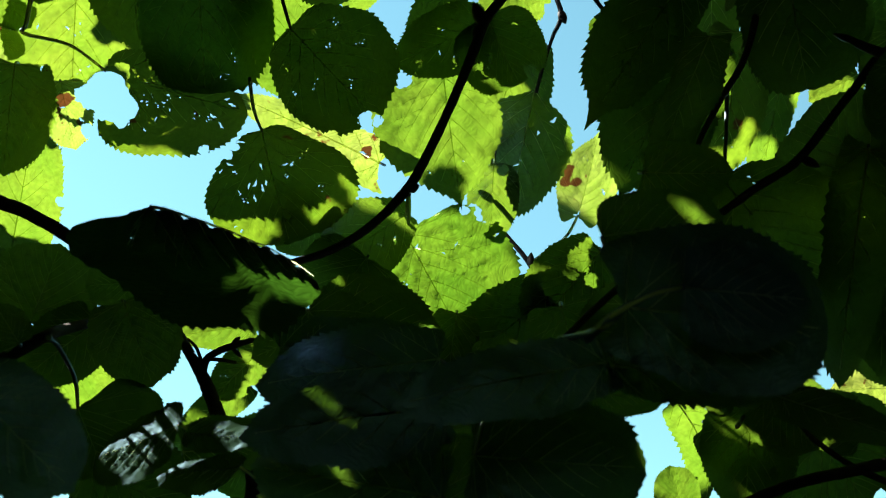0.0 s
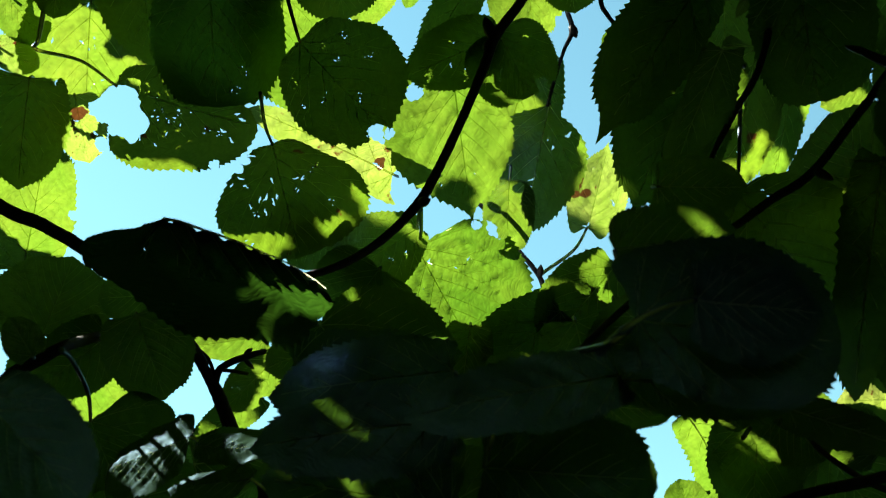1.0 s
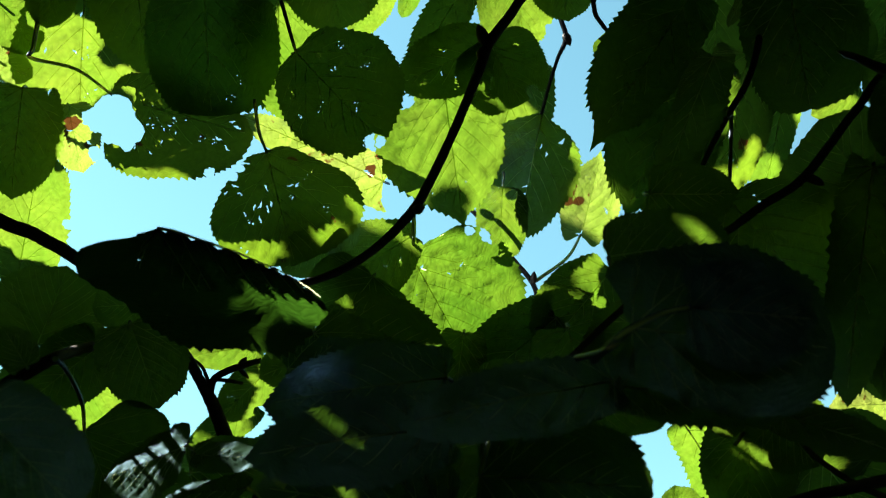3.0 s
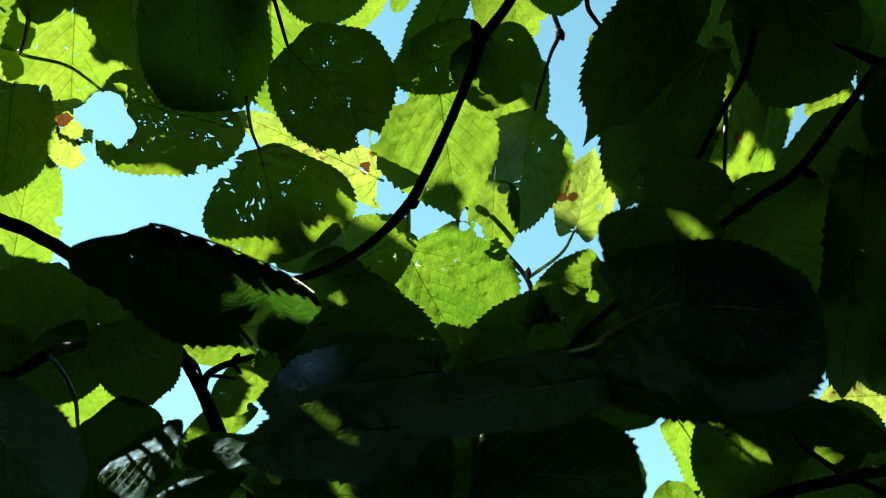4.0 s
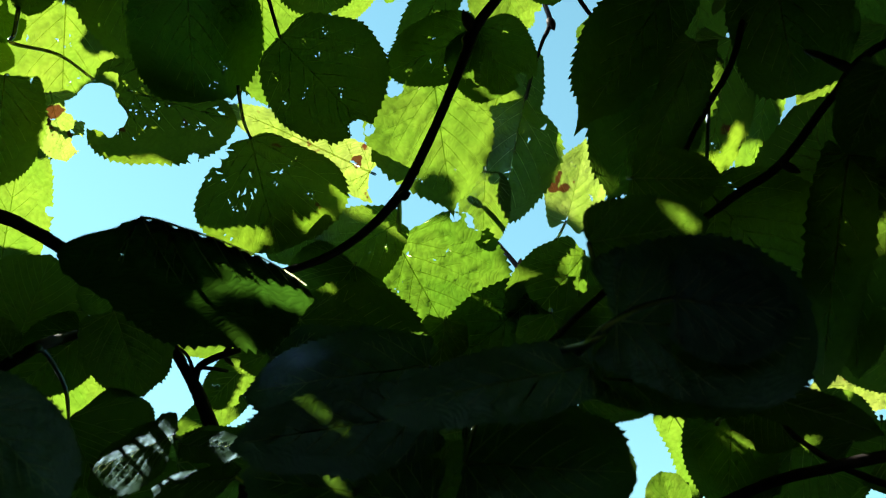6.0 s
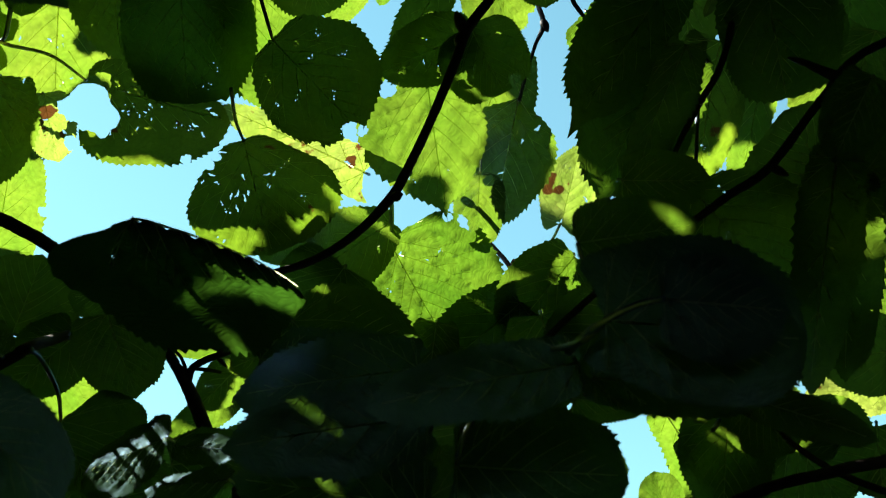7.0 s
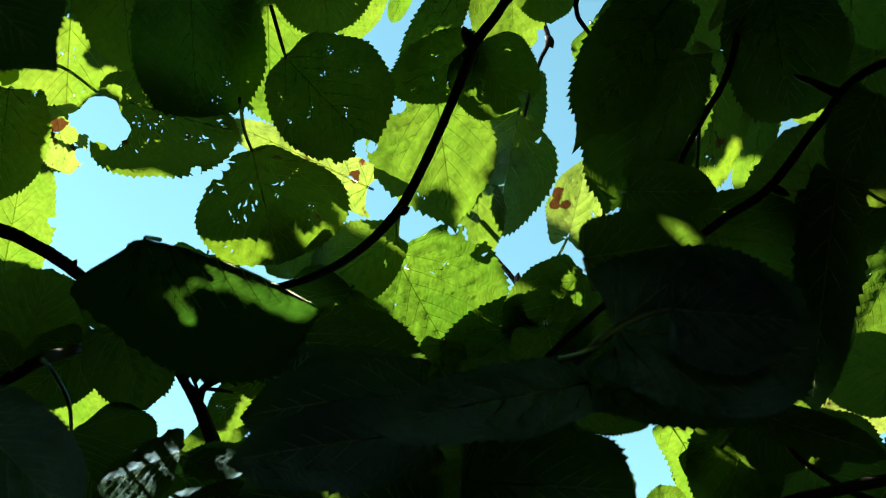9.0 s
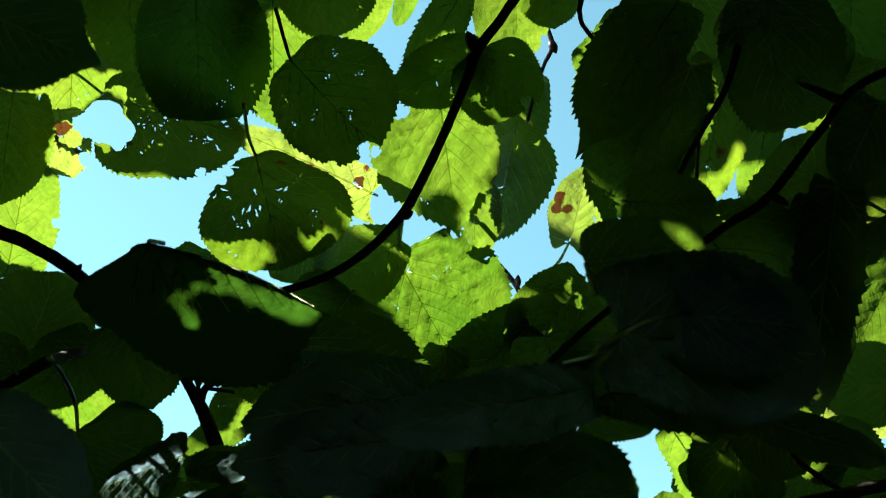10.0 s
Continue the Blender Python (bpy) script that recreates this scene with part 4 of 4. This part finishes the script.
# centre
lf(B6, "a10", (708, 440), (828, 650), 256, 0.86, lit=[(790, 500, 80), (720, 500, 36), (850, 520, 40), (780, 580, 25)], bites=[(850, 404, 18), (868, 438, 7), (700, 438, 7), (812, 398, 9), (732, 462, 7), (798, 458, 5), (776, 474, 4), (690, 475, 4)], specks=3, mat=LEAF_DARKENED, pleat=0.03, label=SUNNY, fold=0.05, stalk=[(714, 410, 0.8), (713, 366, 0.735)], lobe=0.06, point=0.05, lean=-0.20, belly=0.87, blunt=0.62, taper=0.62)
lf(B1, "a9", (710, 406), (569, 499), 139, 0.82, lit=[], label=DARK, specks=3, bites=[(690, 452, 8)], stalk=[(714, 366, 0.735)], lobe=0.12, point=0.03, lean=0.03, belly=0.99, blunt=1.30, taper=0.70)
lf(B1, "a9", (560, 390), (480, 470), 110, 0.83, label=DARK)
lf(B4, "d6", (537, 596), (772, 603), 184, 0.7, mat=LEAF_DARKENED, specks=5, label=DARK, fold=0.12, lobe=0.00, point=0.07, lean=0.01, belly=0.89, blunt=1.11, taper=1.00)
lf(B6, "d7", (800, 580), (784, 712), 95, 0.8, label=DARK)
lf(B4, "d6", (640, 480), (560, 590), 190, 0.8, label=DARK, specks=3)
lf(B7, "d2", (965, 556), (790, 700), 168, 0.8, mat=LEAF_DARKENED, label=DARK, roll=15, lobe=0.12, point=0.02, lean=-0.05, belly=0.93, blunt=0.78, taper=0.74)
lf(B7, "d2", (1059, 472), (942, 616), 150, 0.80, mat=LEAF_DARKENED, lit=[(948, 538, 4), (940, 592, 5)], label=DARK, roll=-15, lobe=0.10, point=0.03, lean=-0.02, belly=0.88, blunt=0.9, taper=0.7)
lf(B6, "d7", (778, 690), (770, 730), 60, 0.88, lit=[(770, 698, 8)], label=SUNNY)

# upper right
lf(B11, "b4", (1202, -24), (1023, 255), 161, 0.74, mat=LEAF_DARKENED, specks=18, label=DARK, fold=0.08, lobe=0.10, point=0.19, lean=0.14, belly=0.87, blunt=0.55, taper=0.92)
lf(B9, "e3", (1217, 94), (1085, 370), 204, 0.79, mat=LEAF_DARKENED, label=DARK, roll=10, lobe=0.09, point=0.08, lean=0.07, belly=0.79, blunt=0.80, taper=1.06)
lf(B9, "e3", (1245, 92), (1146, 335), 92, 0.66, roll=40, label="folded dark lime leaf in deep shade")
lf(B9, "e3", (1300, 84), (1262, 345), 150, 0.83, mat=LEAF_RAGGED, normal=(0.3, -0.15, 0.93), lit=[(1266, 318, 20), (1318, 250, 6), (1308, 280, 8)], label="half-shaded lime leaf hanging on a long stalk", specks=4, stalk=[(1302, 60, 0.84)])
lf(B9, "e2", (1372, 120), (1332, 345), 88, 0.87, normal=(0.4, -0.2, 0.9), lit=[(1345, 288, 14), (1325, 290, 12)], label=SUNNY)
lf(B9, "b6", (1374, -57), (1415, 180), 211, 0.68, mat=LEAF_DARKENED, specks=9, label=DARK, fold=0.05, lobe=0.09, point=0.00, lean=-0.08, belly=0.90, blunt=0.80, taper=0.51)
lf(B9, "e3", (1250, -70), (1246, 108), 135, 0.84, mat=LEAF_RAGGED, label=DARK, specks=4)
lf(B9, "e2", (1300, -20), (1266, 38), 22, 0.8, mat=LEAF_OLD, roll=40, label="small withered brown curled leaf")
lf(B8, "e2", (1500, 150), (1416, 196), 64, 0.88, lit=[(1440, 188, 26), (1482, 174, 10)], label=SUNNY)
lf(B8, "d10", (1548, 363), (1423, 206), 263, 0.66, label=DARK, fold=0.05, teeth=32, lobe=0.09, point=0.06, lean=-0.08, belly=0.87, blunt=0.80, taper=0.67)
lf(B8, "d10", (1548, -60), (1540, 118), 150, 0.84, label=DARK)
lf(B8, "d10", (1590, 60), (1540, 190), 120, 0.74, label=DARK)
lf(B8, "f4", (1600, 120), (1530, 270), 120, 0.52, label=DARK)
lf(B7, "d10", (1267, 341), (1448, 544), 252, 0.66, specks=10, bites=[(1322, 343, 5), (1310, 335, 4)], label=DARK, stalk=[(1271, 260, 0.7), (1272, 180, 0.74)], lobe=0.03, point=0.04, lean=-0.06, belly=0.92, blunt=1.35, taper=1.03)
lf(B7, "e11", (1053, 443), (1272, 407), 140, 0.50, lit=[(1220, 402, 2)], label="shaded lime leaf with one sunlit patch", stalk=[(1072, 500, 0.49)], lobe=0.03, point=0.05, lean=0.00, belly=0.76, blunt=0.66, taper=0.68)
lf(B7, "e3", (1130, 330), (1290, 330), 110, 0.6, label=DARK)
lf(B7, "d10", (1522, 285), (1474, 706), 118, 0.64, label=DARK, specks=5)
# added dark leaf that slides left and uncovers the added sunlit one
lf(B7, "r1", (1550, 330), (1538, 690), 116, 0.66, label=DARK, specks=6)
lf(B8, "d10", (1650, 628), (1488, 636), 150, 0.7, label=DARK)
# added leaf standing in for a sun patch growing on its neighbour
lf(B8, "d10", (1650, 380), (1542, 598), 150, 0.9, lit=[(1580, 490, 32), (1562, 540, 18)], label=SUNNY)
lf(B7, "d10", (1470, 290), (1590, 420), 170, 0.7, label=DARK)

# near dark leaves below
lf(B7, "f10", (1102, 585), (1466, 615), 290, 0.44, normal=(0.0, 0.42, 0.91), mat=LEAF_NEAR, label="big dark lime leaf in deep shade", stalk=[(1060, 622, 0.43), (985, 640, 0.48)], fold=0.04, lobe=0.20, point=0.02, lean=-0.15, belly=0.92, blunt=0.79, taper=0.50)
lf(B7, "f10", (1205, 548), (1436, 566), 190, 0.43, stalk=[(1150, 560, 0.426), (1085, 595, 0.424), (1035, 640, 0.45)], normal=(0.0, 0.42, 0.91), mat=LEAF_NEAR, label="big dark lime leaf in deep shade")
lf(B7, "f11", (1064, 665), (690, 738), 125, 0.46, normal=(0.05, 0.45, 0.89), mat=LEAF_NEAR, label="big dark lime leaf in deep shade")
lf(B7, "d7", (490, 640), (786, 634), 95, 0.6, roll=35, mat=LEAF_NEAR, label=DARK)
lf(B4, "d6", (770, 660), (440, 705), 150, 0.55, normal=(-0.05, 0.4, 0.91), mat=LEAF_NEAR, label=DARK)
lf(B4, "b12", (775, 745), (410, 795), 145, 0.5, normal=(-0.05, 0.45, 0.89), lit=[(572, 740, 1)], mat=LEAF_NEAR, label="dark lime leaf with one small sunlit patch")
lf(B10, "b12", (829, 829), (1136, 848), 239, 0.5, bites=[(1034, 824, 7)], mat=LEAF_NEAR, label="big dark lime leaf in deep shade", stalk=[(850, 760, 0.5), (884, 716, 0.52)], fold=0.04, lobe=0.09, point=0.04, lean=0.08, belly=0.91, blunt=0.81, taper=0.50)
lf(B4, "b12", (770, 905), (430, 850), 210, 0.52, mat=LEAF_NEAR, lit=[(605, 862, 2)], label=DARK)
lf(B10, "b12", (760, 900), (1000, 960), 260, 0.55, label=DARK)

lf(B7, "f11", (1180, 560), (1010, 660), 170, 0.6, label=DARK)

lf(B10, "b12", (700, 760), (880, 840), 170, 0.62, label=DARK)

lf(B7, "f10", (1080, 690), (1430, 706), 105, 0.46, normal=(0.0, 0.42, 0.91), mat=LEAF_NEAR, label="big dark lime leaf in deep shade")

# lower left
lf(B3, "c9", (150, 860), (330, 940), 200, 0.7, label=DARK)
DROOP = [(0.0, -2), (0.5, -2), (1.0, -3), (1.5, -7), (2.0, -11), (2.5, -4), (4.0, -1), (4.5, 0), (5.0, 3), (5.5, 5), (7.0, 8), (7.5, 36), (8.0, 43), (8.5, 44), (9.0, 45), (9.5, 45), (10.0, 45)]
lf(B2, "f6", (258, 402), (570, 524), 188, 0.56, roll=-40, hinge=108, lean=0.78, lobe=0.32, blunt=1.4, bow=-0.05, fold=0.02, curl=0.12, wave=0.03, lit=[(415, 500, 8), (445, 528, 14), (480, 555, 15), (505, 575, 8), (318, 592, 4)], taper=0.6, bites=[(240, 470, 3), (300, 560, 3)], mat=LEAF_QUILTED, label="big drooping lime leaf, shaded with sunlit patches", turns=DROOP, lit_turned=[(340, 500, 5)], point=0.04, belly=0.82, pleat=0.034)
lf(B3, "e12", (43, 601), (97, 463), 205, 0.75, label="shaded lime leaf with pale radiating veins", stalk=[(20, 630, 0.6), (10, 655, 0.585)], lobe=0.20, point=0.06, lean=-0.03, belly=0.80, blunt=0.80, taper=0.91)
lf(B3, "e12", (24, 640), (-20, 570), 70, 0.56, label=DARK)
lf(B2, "c12", (209, 564), (262, 714), 160, 0.68, label=DARK, specks=3, lobe=0.09, point=0.05, lean=-0.02, belly=0.81, blunt=0.82, taper=0.86)
lf(B3, "c12", (160, 600), (25, 705), 130, 0.72, label=DARK)
lf(B3, "c12", (110, 615), (95, 770), 240, 0.86, lit=[(155, 700, 28), (50, 742, 18), (90, 745, 14), (125, 745, 18), (5, 722, 10)], label="half-sunlit lime leaf", bites=[(195, 660, 14), (178, 668, 6)])
lf(B3, "c12", (128, 754), (179, 872), 256, 0.66, label=DARK, specks=5, stalk=[(122, 700, 0.66), (92, 642, 0.62), (74, 626, 0.582)], lobe=0.23, point=0.07, lean=-0.08, belly=0.77, blunt=1.23, taper=0.82)
lf(B3, "c9", (314, 786), (145, 850), 105, 0.56, normal=(-0.5, 0.66, 0.56), mat=LEAF_SHINY, label="dark glossy lime leaf catching white sky light", lit=[(222, 775, 24), (190, 815, 26), (225, 815, 20), (300, 790, 12)], fold=0.12, wave=0.05, lobe=0.02, pleat=0.022)
lf(B3, "c9", (425, 862), (265, 872), 62, 0.54, normal=(-0.5, 0.68, 0.54), mat=LEAF_SHINY, label="dark glossy lime leaf catching white sky light", lit=[(330, 866, 26), (290, 862, 16)], fold=0.1, wave=0.05, lobe=0.02, pleat=0.022)
lf(B4, "c9", (325, 800), (450, 803), 52, 0.55, normal=(-0.5, 0.66, 0.56), mat=LEAF_SHINY, label="dark glossy lime leaf catching white sky light", lit=[(412, 800, 16)], fold=0.1, wave=0.04, lobe=0.02, pleat=0.022)
lf(B3, "c9", (-60, 720), (118, 900), 190, 0.42, normal=(0.0, 0.42, 0.91), mat=LEAF_NEAR, label="big dark lime leaf in deep shade")
lf(B4, "c7", (440, 602), (300, 622), 66, 0.84, lit=[(370, 615, 45)], label=SUNNY)
lf(B4, "c7", (430, 708), (308, 796), 66, 0.84, lit=[(345, 782, 10), (404, 748, 13)], label=SUNNY)
lf(B4, "c7", (455, 644), (366, 734), 80, 0.765, lit=[(382, 712, 3)], label=DARK, specks=3, bites=[(395, 700, 5), (440, 720, 12)])
lf(B4, "d6", (565, 605), (436, 660), 95, 0.7, label=DARK)
lf(B4, "c9", (318, 830), (475, 808), 112, 0.62, label=DARK)

# lower right
lf(B10, "b11", (1180, 728), (1246, 925), 76, 0.86, normal=(0.45, -0.25, 0.86), lit=[(1194, 765, 22), (1219, 815, 24), (1230, 855, 20)], label="yellow-green sunlit lime leaf seen on edge", bow=-0.10, lobe=0.04, point=0.05, lean=0.0, belly=0.81, blunt=0.5, taper=0.6, bites=[(1204, 732, 9)], brown=[(1214, 795, 4)])
lf(B10, "b11", (1196, 925), (1176, 846), 82, 0.85, lit=[(1180, 868, 26)], label=SUNNY)
lf(B10, "b11", (1030, 716), (1168, 726), 74, 0.62, label=DARK)
lf(B10, "d4", (1312, 728), (1302, 930), 168, 0.66, label="shaded lime leaf with a pale stalk", stalk=[(1284, 772, 0.6)], specks=2)
lf(B10, "d4", (1340, 705), (1430, 815), 150, 0.62, label=DARK)
lf(B10, "d4", (1345, 715), (1575, 785), 80, 0.55, normal=(-0.5, 0.72, 0.5), mat=LEAF_SHINY, label="dark glossy lime leaf catching sky light")
lf(B10, "d4", (1612, 700), (1450, 706), 88, 0.86, mat=LEAF_OLD, lit=[(1545, 698, 40), (1490, 705, 16)], label=OLD, bites=[(1520, 662, 12), (1562, 656, 6)])
lf(B10, "d4", (1410, 770), (1520, 905), 260, 0.68, label=DARK)
lf(B10, "d4", (1575, 765), (1590, 900), 150, 0.72, label=DARK)

# second row, mostly hidden, added to darken leaves in front: x, y, radius, distance
def shade_backing(branch, rows):
    for n, (x, y, r, z) in enumerate(rows):
        a = radians(40 + 197 * n % 360)
        lf(branch, "c12" if x < 400 else "a9" if x < 900 else "e3", (x - r * math.cos(a), y - r * math.sin(a)), (x + r * math.cos(a), y + r * math.sin(a)), 1.85 * r, z, label=DARK)


shade_backing(B1, [(1130, 85, 82, 0.8), (1400, 420, 90, 0.72), (1250, 560, 110, 0.56), (640, 620, 85, 0.95), (1010, 830, 75, 0.95), (1360, 770, 80, 0.95), (440, 850, 80, 0.95), (1335, 690, 75, 0.72), (190, 532, 52, 0.74), (680, 830, 90, 0.62), (1470, 765, 60, 0.66)])
shade_backing(B4, [(1185, 245, 75, 0.83), (1530, 372, 70, 0.72), (1010, 650, 85, 0.62), (560, 690, 80, 0.95), (340, 520, 85, 0.95), (1490, 820, 85, 0.95), (300, 850, 70, 0.95), (1215, 635, 85, 0.75), (1235, 668, 60, 0.66), (900, 700, 75, 0.6), (1500, 840, 65, 0.76)])
shade_backing(B7, [(1015, 520, 56, 0.83), (985, 585, 50, 0.835), (880, 625, 60, 0.84), (1400, 65, 85, 0.76), (1470, 590, 60, 0.7), (1320, 640, 90, 0.52), (690, 760, 90, 0.95), (220, 625, 65, 0.95), (1270, 830, 60, 0.95), (1560, 260, 80, 0.95), (75, 530, 70, 0.83), (600, 645, 90, 0.63), (980, 790, 90, 0.6), (1088, 150, 55, 0.812)])
shade_backing(B10, [(1290, 812, 56, 0.676), (1330, 856, 56, 0.678), (1268, 732, 32, 0.645), (1345, 785, 55, 0.70), (1150, 420, 60, 0.74), (1480, 60, 60, 0.74), (1515, 300, 60, 0.95), (860, 800, 90, 0.95), (110, 830, 85, 0.95), (620, 850, 80, 0.95), (1205, 385, 95, 0.7), (235, 610, 60, 0.8), (570, 760, 90, 0.6), (1180, 640, 80, 0.55)])

# the leaf that swings in at the top
# seconds, where its tip shows, its spin
SWING = [(0.0, -40, -70, 0), (2.5, 0, -50, 0), (4.0, 48, -32, 0), (4.5, 64, -18, 0), (5.0, 90, -12, 0), (5.5, 112, -2, 0), (7.0, 138, 22, 0), (7.5, 127, 97, -4), (8.0, 111, 138, 0), (8.5, 88, 157, 0), (9.0, 102, 109, 6), (9.5, 170, 96, 28), (10.0, 172, 90, 30)]
swinger = lf(B2, "swing", (-70, -120), (95, 95), 240, 0.45, mat=LEAF_NEAR, label="near dark lime leaf swinging into view", point=0.2, taper=0.72, lobe=0.12)
SWING_LENGTH = (at(95, 95, 0.45) - at(-70, -120, 0.45)).length


# ---- unseen crown leaves, added to shade the view and leave chosen patches sunlit ----
def crown():
    rnd = random.Random(11)
    edge = outline_of(1.0, 0.09, 0.05, 0.0, 7, rnd, 1)
    inv = HOME.inverted()
    to_sun = np.array(SUN)
    verts, faces, uvs = [], [], []

    spot_at = np.array([p for p, r in LIT_SPOTS])
    spot_r = np.array([r for p, r in LIT_SPOTS])
    table, filled = np.zeros((120000, 4)), [0]

    def place(p, size, margin=0.56):
        """One leaf, unless it would show in the view or shade a sunlit patch."""
        q = inv @ Vector(p)
        if q.length < 0.5 or p[2] < (1.0 if q.length < 2.2 else 0.12):
            return False
        if q.z < 0:
            x, y, r = 784 + q.x / -q.z * FOCAL, 441 - q.y / -q.z * FOCAL, size * 0.62 / -q.z * FOCAL
            if -90 - r < x < 1660 + r and -90 - r < y < 970 + r:
                return False
        d = np.array(p) - spot_at
        along = d @ to_sun
        off = np.linalg.norm(d - along[:, None] * to_sun, axis=1)
        if ((along > 0) & (off < spot_r + size * margin + along * 0.0047)).any():
            return False
        nrm = Vector((rnd.gauss(0, 0.35), rnd.gauss(0, 0.35), 0.7)).lerp(SUN, 0.6).normalized()
        t = nrm.to_track_quat("Z", "Y").to_matrix() @ Euler((0, 0, rnd.uniform(0, 6.28))).to_matrix()
        o = len(verts)
        verts.append(Vector(p) - TREE_FOOT)
        uvs.append((0, 0.5))
        for x, y in edge:
            verts.append(Vector(p) + t @ Vector((x * size, (y - 0.5) * size, -0.12 * abs(x) * size)) - TREE_FOOT)
            uvs.append((x, y))
        n = len(edge)
        for k in range(n):
            faces.append((o, o + 1 + k, o + 1 + (k + 1) % n))
        table[filled[0]] = (*p, size)
        filled[0] += 1
        return True

    def spots_of(s):
        rows = table[:filled[0]]
        d = rows[:, :3] - np.array(s)
        along = d @ to_sun
        off2 = (d * d).sum(axis=1) - along * along
        return ((along > 0) & (off2 < (0.33 * rows[:, 3]) ** 2)).sum()

    for _ in range(16000):
        p = at(rnd.uniform(-500, 2000), rnd.uniform(-400, 1250), rnd.uniform(0.4, 0.95)) + SUN * rnd.uniform(0.3, 2.6)
        place(p, rnd.uniform(0.07, 0.11))
    for _ in range(26000):
        v = Vector((rnd.gauss(0, 1), rnd.gauss(0, 1), abs(rnd.gauss(0, 0.9)) - 0.1)).normalized()
        # left open behind the view, so blue sky reaches the leaf undersides
        if not (v.y < -0.82 and 0.02 < v.z < 0.31):
            place(HOME.translation + v * rnd.uniform(0.8, 3.6), rnd.uniform(0.11, 0.19))
    for _ in range(12000):
        v = Vector((rnd.gauss(0, 1), rnd.gauss(0, 1), abs(rnd.gauss(0, 0.9)) - 0.38)).normalized()
        if not (v.y < -0.82 and 0.02 < v.z < 0.31):
            place(HOME.translation + v * rnd.uniform(3.2, 6.5), rnd.uniform(0.25, 0.42))
    # close the crown where the sun would still break through, as near as it stays out of view
    for s in SHADED:
        layers = int(spots_of(s))
        s, first = Vector(s), 0.15
        while first < 2.5:
            q = inv @ (s + SUN * first)
            if q.z > -0.05 or not (-110 < 784 + q.x / -q.z * FOCAL < 1680 and -110 < 441 - q.y / -q.z * FOCAL < 990):
                break
            first += 0.03
        for size in (0.06, 0.06, 0.045, 0.045, 0.03, 0.03, 0.02, 0.02, 0.014, 0.014, 0.010, 0.007, 0.007):
            if layers >= 4:
                break
            for _ in range(4):
                if place(s + SUN * (first + size * 0.6 + rnd.uniform(0.0, 0.35)) + Vector((rnd.gauss(0, 0.1), rnd.gauss(0, 0.1), rnd.gauss(0, 0.1))) * size, size, 0.52):
                    layers += 1
                    break
    ob = part("crown", mesh_of("crown", verts, faces, LEAF, False, uvs), tree, "dense unseen mass of green lime leaves, added for shade")
    tagged(ob, kind="stuff")


crown()


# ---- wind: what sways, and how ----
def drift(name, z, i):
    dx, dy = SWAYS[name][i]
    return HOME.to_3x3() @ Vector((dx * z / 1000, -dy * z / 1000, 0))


def motions():
    moved = {}
    for thing, origin, sway, near in (B1, B2, B3, B4, B5, B6, B7, B8, B9, B10, B11):
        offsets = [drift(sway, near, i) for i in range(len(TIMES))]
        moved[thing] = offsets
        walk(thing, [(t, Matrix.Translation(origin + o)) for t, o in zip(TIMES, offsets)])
    for ob, (sway, z, m, origin, turns) in SWAY_OF.items():
        branch = moved[ob.parent]
        rows = []
        for i, t in enumerate(TIMES):
            if sway == "swing":
                tx, ty, spin = [np.interp(t, [r[0] for r in SWING], [r[k] for r in SWING]) for k in (1, 2, 3)]
                turned = m.to_3x3() @ Matrix.Rotation(radians(spin), 3, "Z")
                p = turned.to_4x4()
                p.translation = at(tx, ty, z) - turned @ Vector((0, SWING_LENGTH, 0)) - branch[i] - origin
            else:
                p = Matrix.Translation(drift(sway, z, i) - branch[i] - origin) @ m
            if turns:
                axis = Vector((0, 1, 0))
                p = p @ Matrix.Rotation(radians(turns[i][1]), 4, axis)
            rows.append((t, p))
        walk(ob, rows)


motions()
